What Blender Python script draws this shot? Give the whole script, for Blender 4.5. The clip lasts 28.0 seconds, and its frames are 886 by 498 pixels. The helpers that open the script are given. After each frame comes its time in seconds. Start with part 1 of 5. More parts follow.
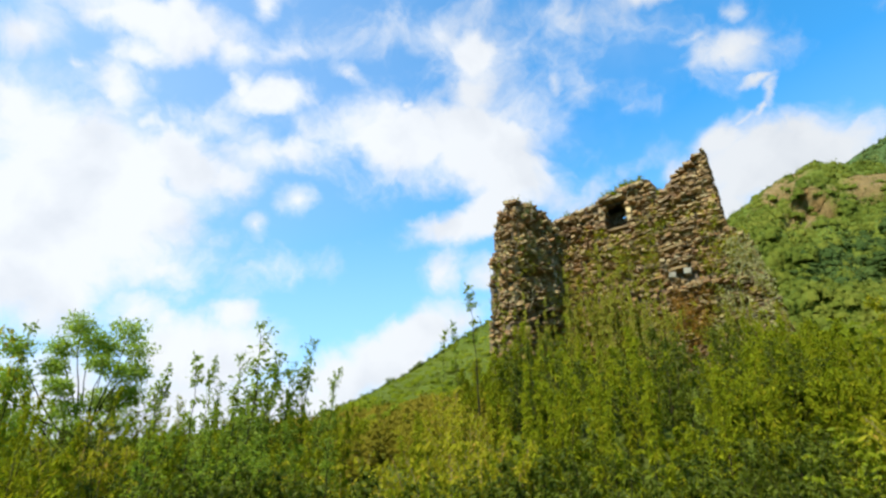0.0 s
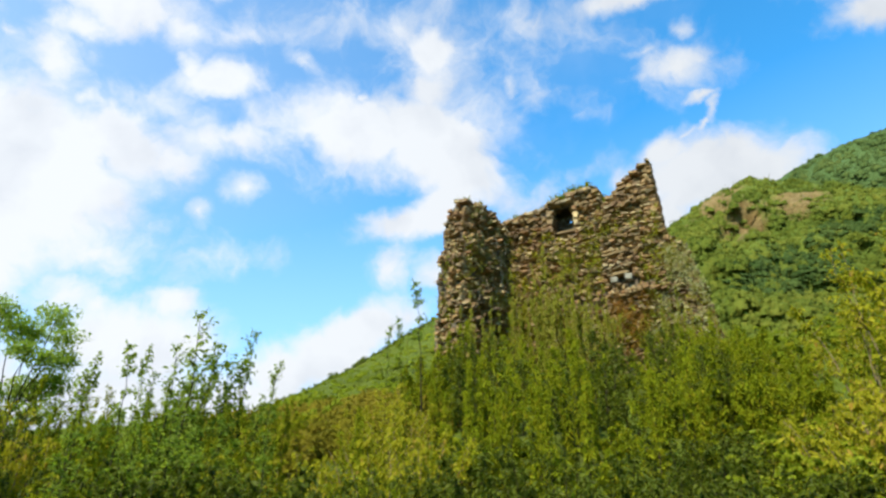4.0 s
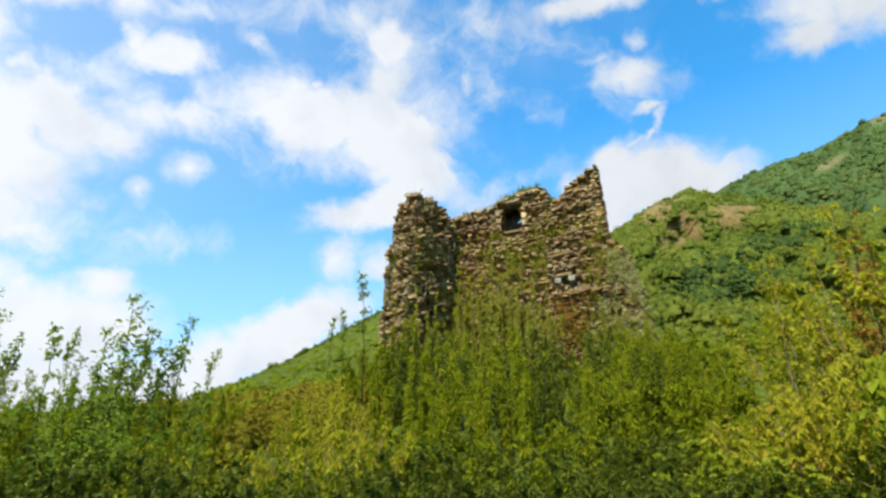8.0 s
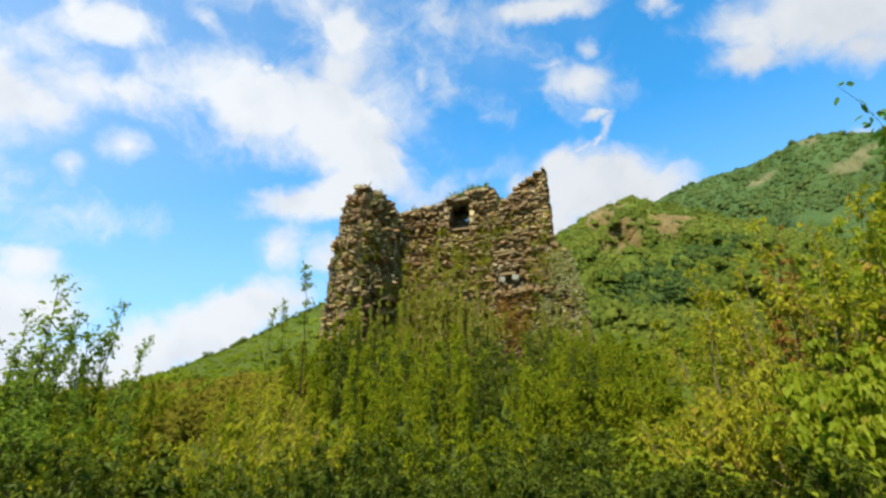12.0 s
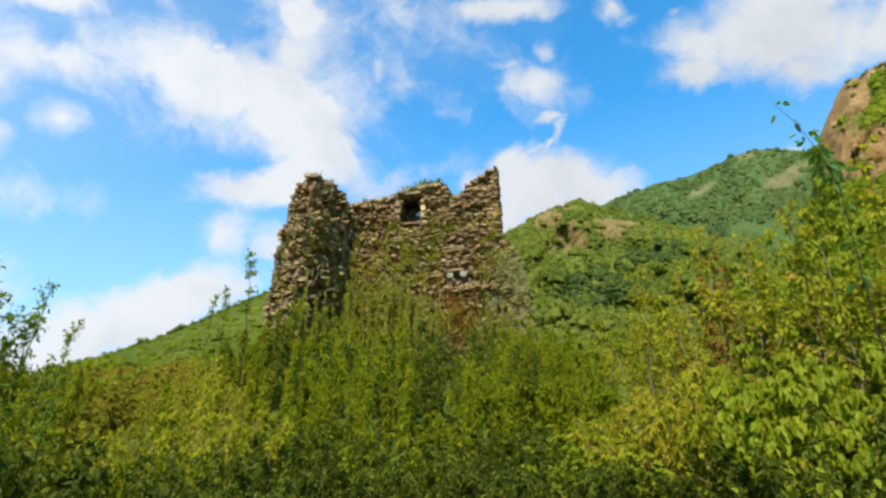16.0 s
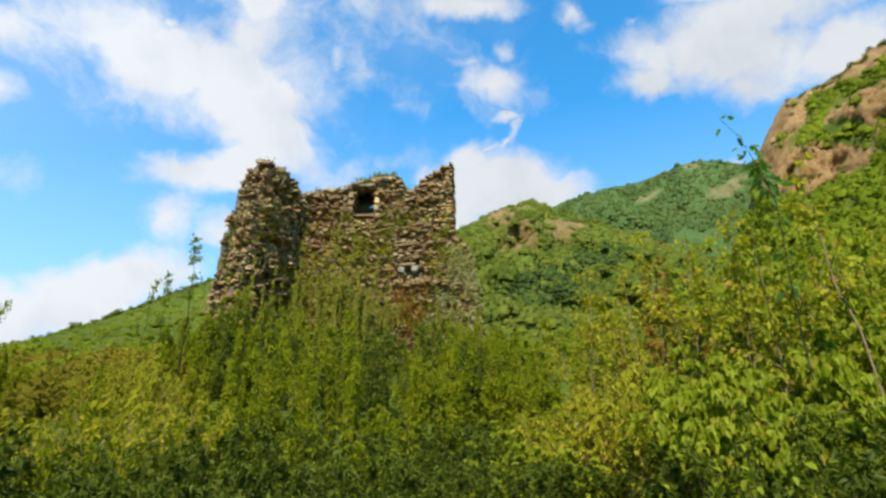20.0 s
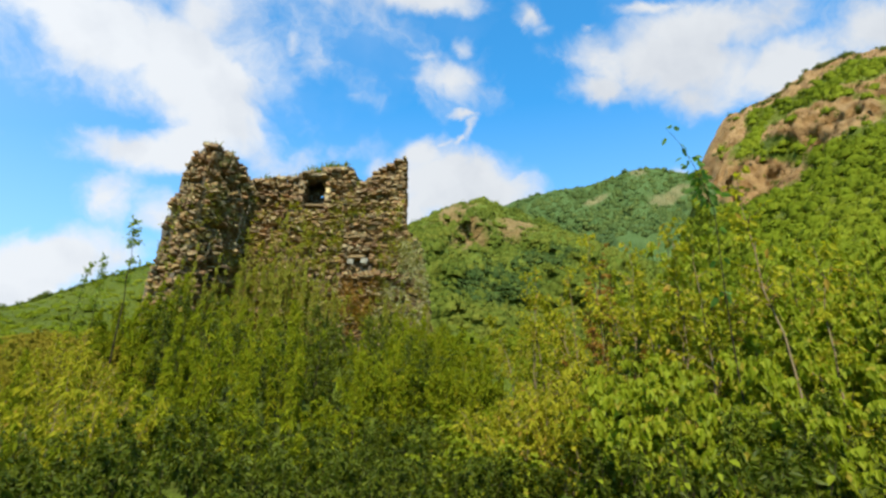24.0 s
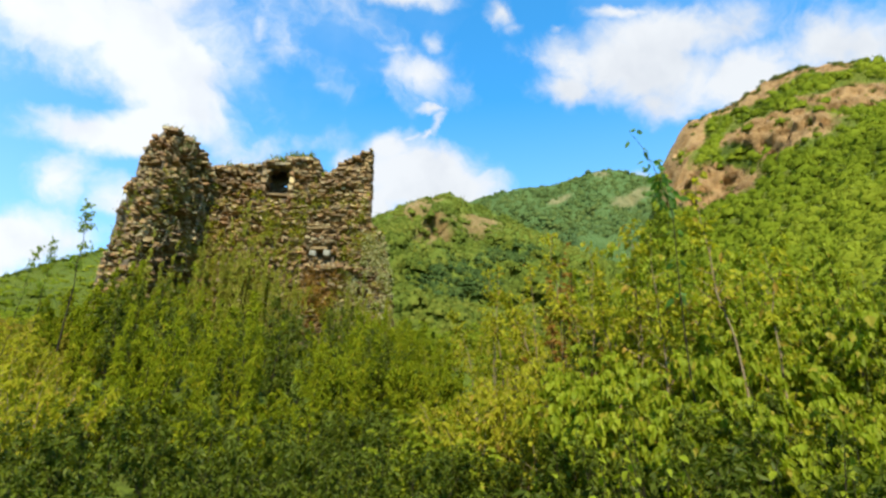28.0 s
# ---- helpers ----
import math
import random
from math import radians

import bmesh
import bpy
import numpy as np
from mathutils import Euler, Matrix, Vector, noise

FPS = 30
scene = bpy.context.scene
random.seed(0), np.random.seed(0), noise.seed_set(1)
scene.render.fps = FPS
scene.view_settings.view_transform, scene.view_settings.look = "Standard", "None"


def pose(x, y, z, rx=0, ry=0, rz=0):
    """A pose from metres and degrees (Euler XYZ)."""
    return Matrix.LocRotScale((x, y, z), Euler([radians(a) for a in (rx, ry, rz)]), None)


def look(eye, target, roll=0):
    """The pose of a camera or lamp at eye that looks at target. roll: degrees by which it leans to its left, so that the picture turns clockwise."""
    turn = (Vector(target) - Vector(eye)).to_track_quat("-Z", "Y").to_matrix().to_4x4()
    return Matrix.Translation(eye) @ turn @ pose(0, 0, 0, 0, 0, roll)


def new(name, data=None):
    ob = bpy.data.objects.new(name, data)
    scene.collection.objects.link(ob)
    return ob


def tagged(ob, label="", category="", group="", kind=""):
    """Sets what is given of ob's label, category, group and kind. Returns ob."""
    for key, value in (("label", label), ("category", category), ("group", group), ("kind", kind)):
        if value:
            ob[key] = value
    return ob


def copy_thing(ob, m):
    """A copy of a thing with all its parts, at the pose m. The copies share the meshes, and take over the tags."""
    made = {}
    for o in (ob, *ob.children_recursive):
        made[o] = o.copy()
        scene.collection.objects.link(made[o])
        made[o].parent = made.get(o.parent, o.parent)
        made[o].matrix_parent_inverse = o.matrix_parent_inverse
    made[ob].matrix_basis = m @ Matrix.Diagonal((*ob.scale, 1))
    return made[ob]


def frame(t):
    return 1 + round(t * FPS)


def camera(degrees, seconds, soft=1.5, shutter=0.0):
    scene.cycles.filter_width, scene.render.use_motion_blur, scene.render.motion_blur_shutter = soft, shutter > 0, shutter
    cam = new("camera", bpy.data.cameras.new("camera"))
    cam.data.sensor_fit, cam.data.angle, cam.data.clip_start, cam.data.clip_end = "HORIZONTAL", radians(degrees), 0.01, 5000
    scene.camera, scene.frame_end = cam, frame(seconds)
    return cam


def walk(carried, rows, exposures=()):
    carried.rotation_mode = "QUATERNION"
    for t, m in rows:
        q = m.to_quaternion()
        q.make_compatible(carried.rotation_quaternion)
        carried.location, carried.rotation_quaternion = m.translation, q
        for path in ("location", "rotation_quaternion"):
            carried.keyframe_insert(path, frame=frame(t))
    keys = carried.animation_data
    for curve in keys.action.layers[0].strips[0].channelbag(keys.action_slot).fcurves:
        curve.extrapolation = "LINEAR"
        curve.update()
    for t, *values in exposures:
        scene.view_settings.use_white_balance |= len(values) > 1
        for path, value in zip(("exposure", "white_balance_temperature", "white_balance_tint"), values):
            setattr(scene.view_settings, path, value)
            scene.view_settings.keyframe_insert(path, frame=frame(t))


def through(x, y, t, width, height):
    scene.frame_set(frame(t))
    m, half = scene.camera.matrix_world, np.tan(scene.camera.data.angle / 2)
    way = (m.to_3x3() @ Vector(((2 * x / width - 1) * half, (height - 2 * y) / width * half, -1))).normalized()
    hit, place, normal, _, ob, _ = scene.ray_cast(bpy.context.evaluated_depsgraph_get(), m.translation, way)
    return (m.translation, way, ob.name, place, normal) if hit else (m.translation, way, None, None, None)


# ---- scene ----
cam = camera(75.33, 28.0, soft=2.6)
PATH = [
    (0.0, pose(0, 0, 1.7, 117.00, 0.00, 0.00)),
    (0.5, pose(0, 0, 1.7, 116.96, 0.04, -0.55)),
    (1.0, pose(0, 0, 1.7, 116.95, 0.12, -1.24)),
    (1.5, pose(0, 0, 1.7, 116.93, 0.17, -1.99)),
    (2.0, pose(0, 0, 1.7, 116.89, 0.15, -2.73)),
    (2.5, pose(0, 0, 1.7, 116.83, 0.11, -3.44)),
    (3.0, pose(0, 0, 1.7, 116.77, 0.08, -4.17)),
    (3.5, pose(0, 0, 1.7, 116.73, 0.07, -4.93)),
    (5.5, pose(0, 0, 1.7, 116.48, -0.05, -7.78)),
    (6.0, pose(0, 0, 1.7, 116.43, -0.10, -8.53)),
    (6.5, pose(0, 0, 1.7, 116.36, -0.15, -9.26)),
    (7.0, pose(0, 0, 1.7, 116.29, -0.18, -10.00)),
    (7.5, pose(0, 0, 1.7, 116.22, -0.19, -10.76)),
    (8.0, pose(0, 0, 1.7, 116.15, -0.21, -11.53)),
    (8.5, pose(0, 0, 1.7, 116.09, -0.21, -12.29)),
    (9.0, pose(0, 0, 1.7, 116.04, -0.22, -13.05)),
    (9.5, pose(0, 0, 1.7, 115.99, -0.23, -13.82)),
    (10.0, pose(0, 0, 1.7, 115.93, -0.26, -14.59)),
    (10.5, pose(0, 0, 1.7, 115.86, -0.32, -15.33)),
    (11.0, pose(0, 0, 1.7, 115.80, -0.36, -16.07)),
    (11.5, pose(0, 0, 1.7, 115.76, -0.36, -16.79)),
    (12.0, pose(0, 0, 1.7, 115.71, -0.35, -17.49)),
    (12.5, pose(0, 0, 1.7, 115.66, -0.34, -18.19)),
    (14.5, pose(0, 0, 1.7, 115.40, -0.48, -21.11)),
    (15.0, pose(0, 0, 1.7, 115.33, -0.52, -21.80)),
    (15.5, pose(0, 0, 1.7, 115.26, -0.52, -22.48)),
    (16.0, pose(0, 0, 1.7, 115.20, -0.52, -23.15)),
    (16.5, pose(0, 0, 1.7, 115.13, -0.53, -23.83)),
    (17.0, pose(0, 0, 1.7, 115.07, -0.57, -24.53)),
    (17.5, pose(0, 0, 1.7, 115.02, -0.62, -25.23)),
    (18.0, pose(0, 0, 1.7, 114.97, -0.65, -25.90)),
    (18.5, pose(0, 0, 1.7, 114.91, -0.67, -26.56)),
    (19.0, pose(0, 0, 1.7, 114.84, -0.69, -27.21)),
    (19.5, pose(0, 0, 1.7, 114.78, -0.71, -27.86)),
    (20.0, pose(0, 0, 1.7, 114.74, -0.74, -28.52)),
    (20.5, pose(0, 0, 1.7, 114.69, -0.78, -29.20)),
    (21.0, pose(0, 0, 1.7, 114.63, -0.82, -29.89)),
    (21.5, pose(0, 0, 1.7, 114.58, -0.85, -30.57)),
    (23.5, pose(0, 0, 1.7, 114.35, -0.89, -33.33)),
    (24.0, pose(0, 0, 1.7, 114.30, -0.89, -34.04)),
    (24.5, pose(0, 0, 1.7, 114.25, -0.90, -34.72)),
    (25.0, pose(0, 0, 1.7, 114.20, -0.93, -35.38)),
    (25.5, pose(0, 0, 1.7, 114.14, -0.95, -36.05)),
    (26.0, pose(0, 0, 1.7, 114.08, -0.95, -36.71)),
    (26.5, pose(0, 0, 1.7, 114.03, -0.96, -37.27)),
    (27.0, pose(0, 0, 1.7, 113.98, -0.97, -37.63)),
    (27.5, pose(0, 0, 1.7, 113.91, -0.99, -37.84)),
    (28.0, pose(0, 0, 1.7, 113.84, -0.99, -38.02)),
]
walk(cam, PATH, [(0.0, 0.87), (8.0, 0.84), (17.0, 0.78), (26.0, 0.80), (27.0, 0.86), (28.0, 0.97)])

# ---------------------------------------------------------------- sky, sun
SUN_AZ, SUN_EL = -142.0, 41.0      # degrees clockwise from +y, and above the horizon


def heading(az, el=0.0):
    """Unit vector for an azimuth (clockwise from +y) and an elevation, in degrees."""
    a, e = radians(az), radians(el)
    return Vector((math.sin(a) * math.cos(e), math.cos(a) * math.cos(e), math.sin(e)))


sun = new("sun", bpy.data.lights.new("sun", "SUN"))
sun.data.energy, sun.data.angle, sun.data.color = 5.0, radians(0.6), (1.0, 0.95, 0.84)
sun.matrix_world = look(heading(SUN_AZ, SUN_EL) * 200, (0, 0, 0))

world = bpy.data.worlds.new("sky")
scene.world = world
world.use_nodes = True
wt = world.node_tree
wt.nodes.clear()


def wnode(kind):
    return wt.nodes.new(kind)


def vector_math(op):
    n = wnode("ShaderNodeVectorMath")
    n.operation = op
    return n


def wmath(op, a, b=None, c=None, clamp=False):
    n = wnode("ShaderNodeMath")
    n.operation, n.use_clamp = op, clamp
    for k, v in enumerate((a, b, c)):
        if v is None:
            continue
        if isinstance(v, (int, float)):
            n.inputs[k].default_value = v
        else:
            wt.links.new(v, n.inputs[k])
    return n.outputs[0]


coord = wnode("ShaderNodeTexCoord").outputs["Generated"]
sky = wnode("ShaderNodeTexSky")
sky.sky_type, sky.sun_disc = "NISHITA", False
sky.sun_elevation, sky.sun_rotation = radians(SUN_EL), radians(SUN_AZ)
sky.air_density, sky.dust_density, sky.ozone_density = 1.0, 0.6, 2.2
tone = wnode("ShaderNodeHueSaturation")
tone.inputs["Saturation"].default_value = 1.10
tone.inputs["Value"].default_value = 3.3
wt.links.new(sky.outputs[0], tone.inputs["Color"])
cyan = wnode("ShaderNodeMix")
cyan.data_type, cyan.blend_type = "RGBA", "MULTIPLY"
cyan.inputs[0].default_value = 1.0
cyan.inputs[7].default_value = (0.34, 1.06, 1.21, 1)
wt.links.new(tone.outputs[0], cyan.inputs[6])

# the clouds' ragged edges: the direction is stirred before the soft forms are laid out
stir = wnode("ShaderNodeTexNoise")
stir.inputs["Scale"].default_value, stir.inputs["Detail"].default_value = 7.0, 6.0
stir.inputs["Roughness"].default_value = 0.62
wt.links.new(coord, stir.inputs["Vector"])
centred = vector_math("SUBTRACT")
centred.inputs[1].default_value = (0.5, 0.5, 0.5)
wt.links.new(stir.outputs["Color"], centred.inputs[0])
small = vector_math("SCALE")
small.inputs["Scale"].default_value = 0.05
wt.links.new(centred.outputs[0], small.inputs[0])
bent = vector_math("ADD")
wt.links.new(coord, bent.inputs[0])
wt.links.new(small.outputs[0], bent.inputs[1])
curl = wnode("ShaderNodeTexNoise")
curl.inputs["Scale"].default_value, curl.inputs["Detail"].default_value = 34.0, 5.0
wt.links.new(coord, curl.inputs["Vector"])
curled = vector_math("SUBTRACT")
curled.inputs[1].default_value = (0.5, 0.5, 0.5)
wt.links.new(curl.outputs["Color"], curled.inputs[0])
tiny = vector_math("SCALE")
tiny.inputs["Scale"].default_value = 0.024
wt.links.new(curled.outputs[0], tiny.inputs[0])
twice = vector_math("ADD")
wt.links.new(bent.outputs[0], twice.inputs[0])
wt.links.new(tiny.outputs[0], twice.inputs[1])
bent = twice.outputs[0]
cover, laid = None, 0


def cloud(az, el, wide, high, tilt, body):
    """One soft form of a cloud: half its width and height in degrees, its tilt, and how thick it is."""
    global cover, laid, bent
    laid += 1
    if laid % 16 == 0:      # a next batch waits for the one before it, which keeps the shader small
        nudge = vector_math("MULTIPLY_ADD")
        nudge.inputs[1].default_value = (1e-8, 1e-8, 1e-8)
        wt.links.new(cover, nudge.inputs[0])
        wt.links.new(bent, nudge.inputs[2])
        bent = nudge.outputs[0]
    d = heading(az, el)
    east = Vector((math.cos(radians(az)), -math.sin(radians(az)), 0.0))
    up = d.cross(east) * -1.0
    c, s = math.cos(radians(tilt)), math.sin(radians(tilt))
    u, v = east * c + up * s, up * c - east * s
    turn = Matrix((u, v, u.cross(v))).transposed().to_euler()
    m = wnode("ShaderNodeMapping")
    m.vector_type = "TEXTURE"
    m.inputs["Location"].default_value = d
    m.inputs["Rotation"].default_value = turn
    m.inputs["Scale"].default_value = (radians(wide) * 1.2, radians(high) * 1.2, 0.6)
    wt.links.new(bent, m.inputs["Vector"])
    length = vector_math("LENGTH")
    wt.links.new(m.outputs[0], length.inputs[0])
    one = wmath("MULTIPLY", wmath("MULTIPLY_ADD", length.outputs["Value"], -1.0, 1.35), body * (0.95 if wide > 3 else 0.66))
    cover = one if cover is None else wmath("MAXIMUM", cover, one)


cloud(-36.9, 27.5, 6.8, 7.0, 19, 1.25)
cloud(-38.5, 22.6, 5.6, 5.9, 17, 1.25)
cloud(-29.6, 31.6, 4.3, 2.5, -5, 1.00)
cloud(-24.7, 31.6, 2.3, 1.5, 3, 0.90)
cloud(-37.8, 20.4, 5.6, 4.1, 15, 1.00)
cloud(-29.8, 18.7, 3.5, 1.7, 11, 0.60)
cloud(-43.3, 31.5, 2.1, 2.6, 27, 1.00)
cloud(-33.3, 43.3, 5.5, 1.7, 9, 1.00)
cloud(-26.6, 43.1, 2.2, 1.4, -2, 0.95)
cloud(-35.7, 40.2, 1.5, 1.0, 25, 0.90)
cloud(-39.8, 42.0, 2.0, 0.9, 30, 0.90)
cloud(-36.9, 36.0, 1.8, 2.0, 45, 0.95)
cloud(-33.3, 34.6, 1.7, 1.0, 21, 0.95)
cloud(-45.2, 38.1, 2.0, 1.7, 53, 0.90)
cloud(-40.2, 37.1, 0.8, 0.5, 27, 0.60)
cloud(-20.4, 39.8, 3.2, 1.3, 22, 0.75)
cloud(-24.0, 39.9, 0.7, 1.4, 21, 0.75)
cloud(-11.6, 43.1, 1.5, 0.7, -16, 0.60)
cloud(-23.3, 47.1, 1.0, 1.0, 27, 0.70)
cloud(-16.7, 30.5, 1.5, 1.2, 19, 0.75)
cloud(-20.4, 27.7, 0.9, 1.0, 31, 0.85)
cloud(-23.2, 15.4, 5.2, 3.5, 7, 0.95)
cloud(-21.2, 18.9, 2.0, 1.4, 7, 0.95)
cloud(-27.0, 18.2, 1.4, 1.1, 9, 0.70)
cloud(-29.2, 22.4, 4.9, 1.1, 16, 0.40)
cloud(4.7, 45.6, 1.9, 2.3, 5, 0.95)
cloud(3.7, 41.8, 3.0, 3.4, 6, 0.92)
cloud(2.4, 39.1, 4.0, 2.4, -4, 1.00)
cloud(-3.6, 37.8, 8.5, 2.7, -4, 1.00)
cloud(5.5, 35.6, 6.3, 3.4, -21, 1.05)
cloud(2.0, 36.9, 10.1, 4.3, -12, 0.50)
cloud(5.7, 42.0, 4.8, 5.7, 4, 0.42)
cloud(9.5, 33.7, 2.3, 2.2, 2, 0.80)
cloud(-9.5, 38.1, 4.3, 1.5, 22, 0.85)
cloud(-4.4, 40.7, 0.9, 0.7, 11, 0.80)
cloud(-19.1, 35.1, 7.6, 1.3, 11, 0.50)
cloud(-25.4, 36.1, 4.7, 1.5, -5, 0.36)
cloud(2.7, 29.5, 5.1, 1.4, 11, 1.00)
cloud(5.7, 31.4, 3.1, 1.3, 18, 0.80)
cloud(0.1, 24.3, 1.6, 2.3, 17, 0.85)
cloud(4.6, 23.8, 2.1, 1.3, 13, 0.65)
cloud(18.1, 41.2, 2.3, 1.5, -23, 0.42)
cloud(14.3, 42.1, 0.7, 1.1, -1, 0.40)
cloud(22.1, 38.8, 2.2, 0.5, -6, 0.25)
cloud(-22.3, 15.0, 5.1, 2.9, 16, 1.00)
cloud(-20.5, 18.9, 1.5, 1.4, 12, 0.95)
cloud(-26.8, 18.0, 1.8, 1.4, 14, 0.70)
cloud(-5.2, 16.2, 6.1, 2.2, 26, 1.00)
cloud(-1.9, 18.8, 3.7, 1.7, 23, 1.00)
cloud(-10.0, 13.9, 3.8, 2.0, 16, 0.90)
cloud(1.9, 20.0, 2.7, 1.5, 14, 0.85)
cloud(-25.4, 11.9, 2.2, 2.6, 9, 0.90)
cloud(-25.3, 22.7, 6.2, 1.9, 17, 0.30)
cloud(26.0, 31.9, 2.2, 1.3, 3, 0.55)
cloud(13.0, 31.5, 2.8, 1.5, -0, 0.45)
cloud(-20.2, 43.8, 2.7, 0.7, 24, 0.30)
cloud(-2.4, 47.7, 8.0, 1.9, 1, 0.25)
cloud(16.9, 47.6, 7.3, 1.9, -17, 0.30)
cloud(35.9, 37.6, 1.1, 0.4, 3, 0.80)
cloud(36.8, 36.4, 0.5, 1.1, -17, 0.80)
cloud(35.5, 35.3, 0.8, 0.3, 40, 0.70)
cloud(33.5, 34.6, 1.0, 0.3, 25, 0.50)
cloud(34.4, 40.6, 2.7, 1.4, -18, 0.72)
cloud(35.4, 43.7, 0.7, 0.8, -7, 0.50)
cloud(30.6, 43.1, 1.4, 0.4, 1, 0.40)
cloud(34.8, 30.4, 5.7, 3.0, -5, 1.15)
cloud(31.0, 33.3, 1.9, 1.4, -3, 1.10)
cloud(37.9, 32.2, 1.8, 1.4, -7, 1.10)
cloud(40.2, 30.2, 2.1, 1.2, -23, 1.05)
cloud(30.3, 28.4, 2.2, 3.4, -2, 1.05)
cloud(31.3, 47.6, 4.2, 1.1, -1, 0.95)
cloud(45.0, 45.8, 1.4, 0.8, -15, 0.60)
cloud(19.4, 40.8, 2.6, 1.4, -16, 0.40)
cloud(59.4, 29.7, 0.9, 0.5, -19, 0.70)
cloud(59.6, 39.5, 7.3, 2.8, -17, 0.92)
cloud(52.4, 38.5, 3.1, 1.2, -18, 0.75)
cloud(65.0, 41.3, 5.9, 1.9, -12, 0.85)
cloud(62.0, 36.0, 2.9, 1.4, -19, 0.85)
cloud(71.6, 36.0, 3.8, 2.2, -15, 0.85)
cloud(78.1, 36.4, 2.9, 2.2, -15, 0.92)
cloud(81.4, 35.2, 2.1, 1.7, -28, 0.90)
cloud(59.2, 44.3, 3.3, 0.5, -12, 0.60)
cloud(51.7, 44.1, 0.9, 0.4, -9, 0.50)
cloud(46.6, 44.6, 1.0, 0.6, -6, 0.55)
cloud(35.3, 40.4, 2.8, 1.7, -19, 0.30)
cloud(20.9, 41.0, 2.0, 1.2, -8, 0.35)
cloud(22.2, 33.3, 2.1, 1.2, 9, 0.40)
cloud(-27.0, 9.5, 13.0, 4.0, 2, 0.95)
cloud(-12.0, 11.0, 7.0, 2.4, 8, 0.90)
# more of the same broken cloud round the parts of the sky that stay out of view
for cloud_az, cloud_el, cloud_w in ((-75, 30, 12), (-110, 48, 9), (-150, 25, 14), (150, 35, 13), (112, 28, 12), (20, 72, 10), (-60, 60, 9), (95, 58, 10)):
    cloud(cloud_az, cloud_el, cloud_w, cloud_w * 0.4, 8, 0.9)

wisp = wnode("ShaderNodeTexNoise")
wisp.inputs["Scale"].default_value, wisp.inputs["Detail"].default_value = 10.0, 8.0
wisp.inputs["Roughness"].default_value = 0.6
wisp.inputs["Distortion"].default_value = 0.4
wt.links.new(bent, wisp.inputs["Vector"])
ragged = wmath("MULTIPLY_ADD", wisp.outputs["Fac"], 1.7, -0.85)
thick = wmath("ADD", wmath("ADD", cover, ragged), 0.20)
alpha = wnode("ShaderNodeMapRange")
alpha.interpolation_type = "SMOOTHSTEP"
for key, value in (("From Min", 0.12), ("From Max", 0.95), ("To Min", 0.0), ("To Max", 1.0)):
    alpha.inputs[key].default_value = value
wt.links.new(thick, alpha.inputs["Value"])
# thin veil of high cloud
veil = wnode("ShaderNodeTexNoise")
veil.inputs["Scale"].default_value, veil.inputs["Detail"].default_value = 3.2, 5.0
wt.links.new(bent, veil.inputs["Vector"])
haze = wnode("ShaderNodeMapRange")
for key, value in (("From Min", 0.42), ("From Max", 0.75), ("To Min", 0.0), ("To Max", 0.26)):
    haze.inputs[key].default_value = value
wt.links.new(veil.outputs["Fac"], haze.inputs["Value"])
# brighter, thinner cloud on the sun's side
glow = wnode("ShaderNodeMapping")
glow.vector_type = "TEXTURE"
glow.inputs["Location"].default_value = heading(-48, 30)
glow.inputs["Scale"].default_value = (0.95, 0.95, 0.95)
wt.links.new(bent, glow.inputs["Vector"])
reach = vector_math("LENGTH")
wt.links.new(glow.outputs[0], reach.inputs[0])
thin = wmath("MULTIPLY", wmath("MULTIPLY_ADD", reach.outputs["Value"], -1.0, 1.0, clamp=True), 0.50)
# the air thickens towards the horizon
split = wnode("ShaderNodeSeparateXYZ")
wt.links.new(coord, split.inputs[0])
low_air = wnode("ShaderNodeMapRange")
for key, value in (("From Min", 0.62), ("From Max", 0.12), ("To Min", 0.0), ("To Max", 0.66)):
    low_air.inputs[key].default_value = value
wt.links.new(split.outputs["Z"], low_air.inputs["Value"])
veiled = wmath("MAXIMUM", wmath("MAXIMUM", haze.outputs[0], thin), low_air.outputs[0])
veil_mix = wnode("ShaderNodeMix")
veil_mix.data_type = "RGBA"
veil_mix.inputs[7].default_value = (8.0, 9.4, 11.7, 1)
wt.links.new(veiled, veil_mix.inputs[0])
wt.links.new(cyan.outputs[2], veil_mix.inputs[6])
# thick parts turn faintly grey inside
grey = wnode("ShaderNodeTexNoise")
grey.inputs["Scale"].default_value, grey.inputs["Detail"].default_value = 9.0, 4.0
wt.links.new(bent, grey.inputs["Vector"])
body_colour = wnode("ShaderNodeMix")
body_colour.data_type = "RGBA"
body_colour.inputs[6].default_value = (9.9, 10.4, 11.0, 1)
body_colour.inputs[7].default_value = (8.2, 8.8, 9.7, 1)
shade = wnode("ShaderNodeMapRange")
shade.inputs["From Min"].default_value, shade.inputs["From Max"].default_value = 0.45, 0.75
wt.links.new(grey.outputs["Fac"], shade.inputs["Value"])
wt.links.new(shade.outputs[0], body_colour.inputs[0])
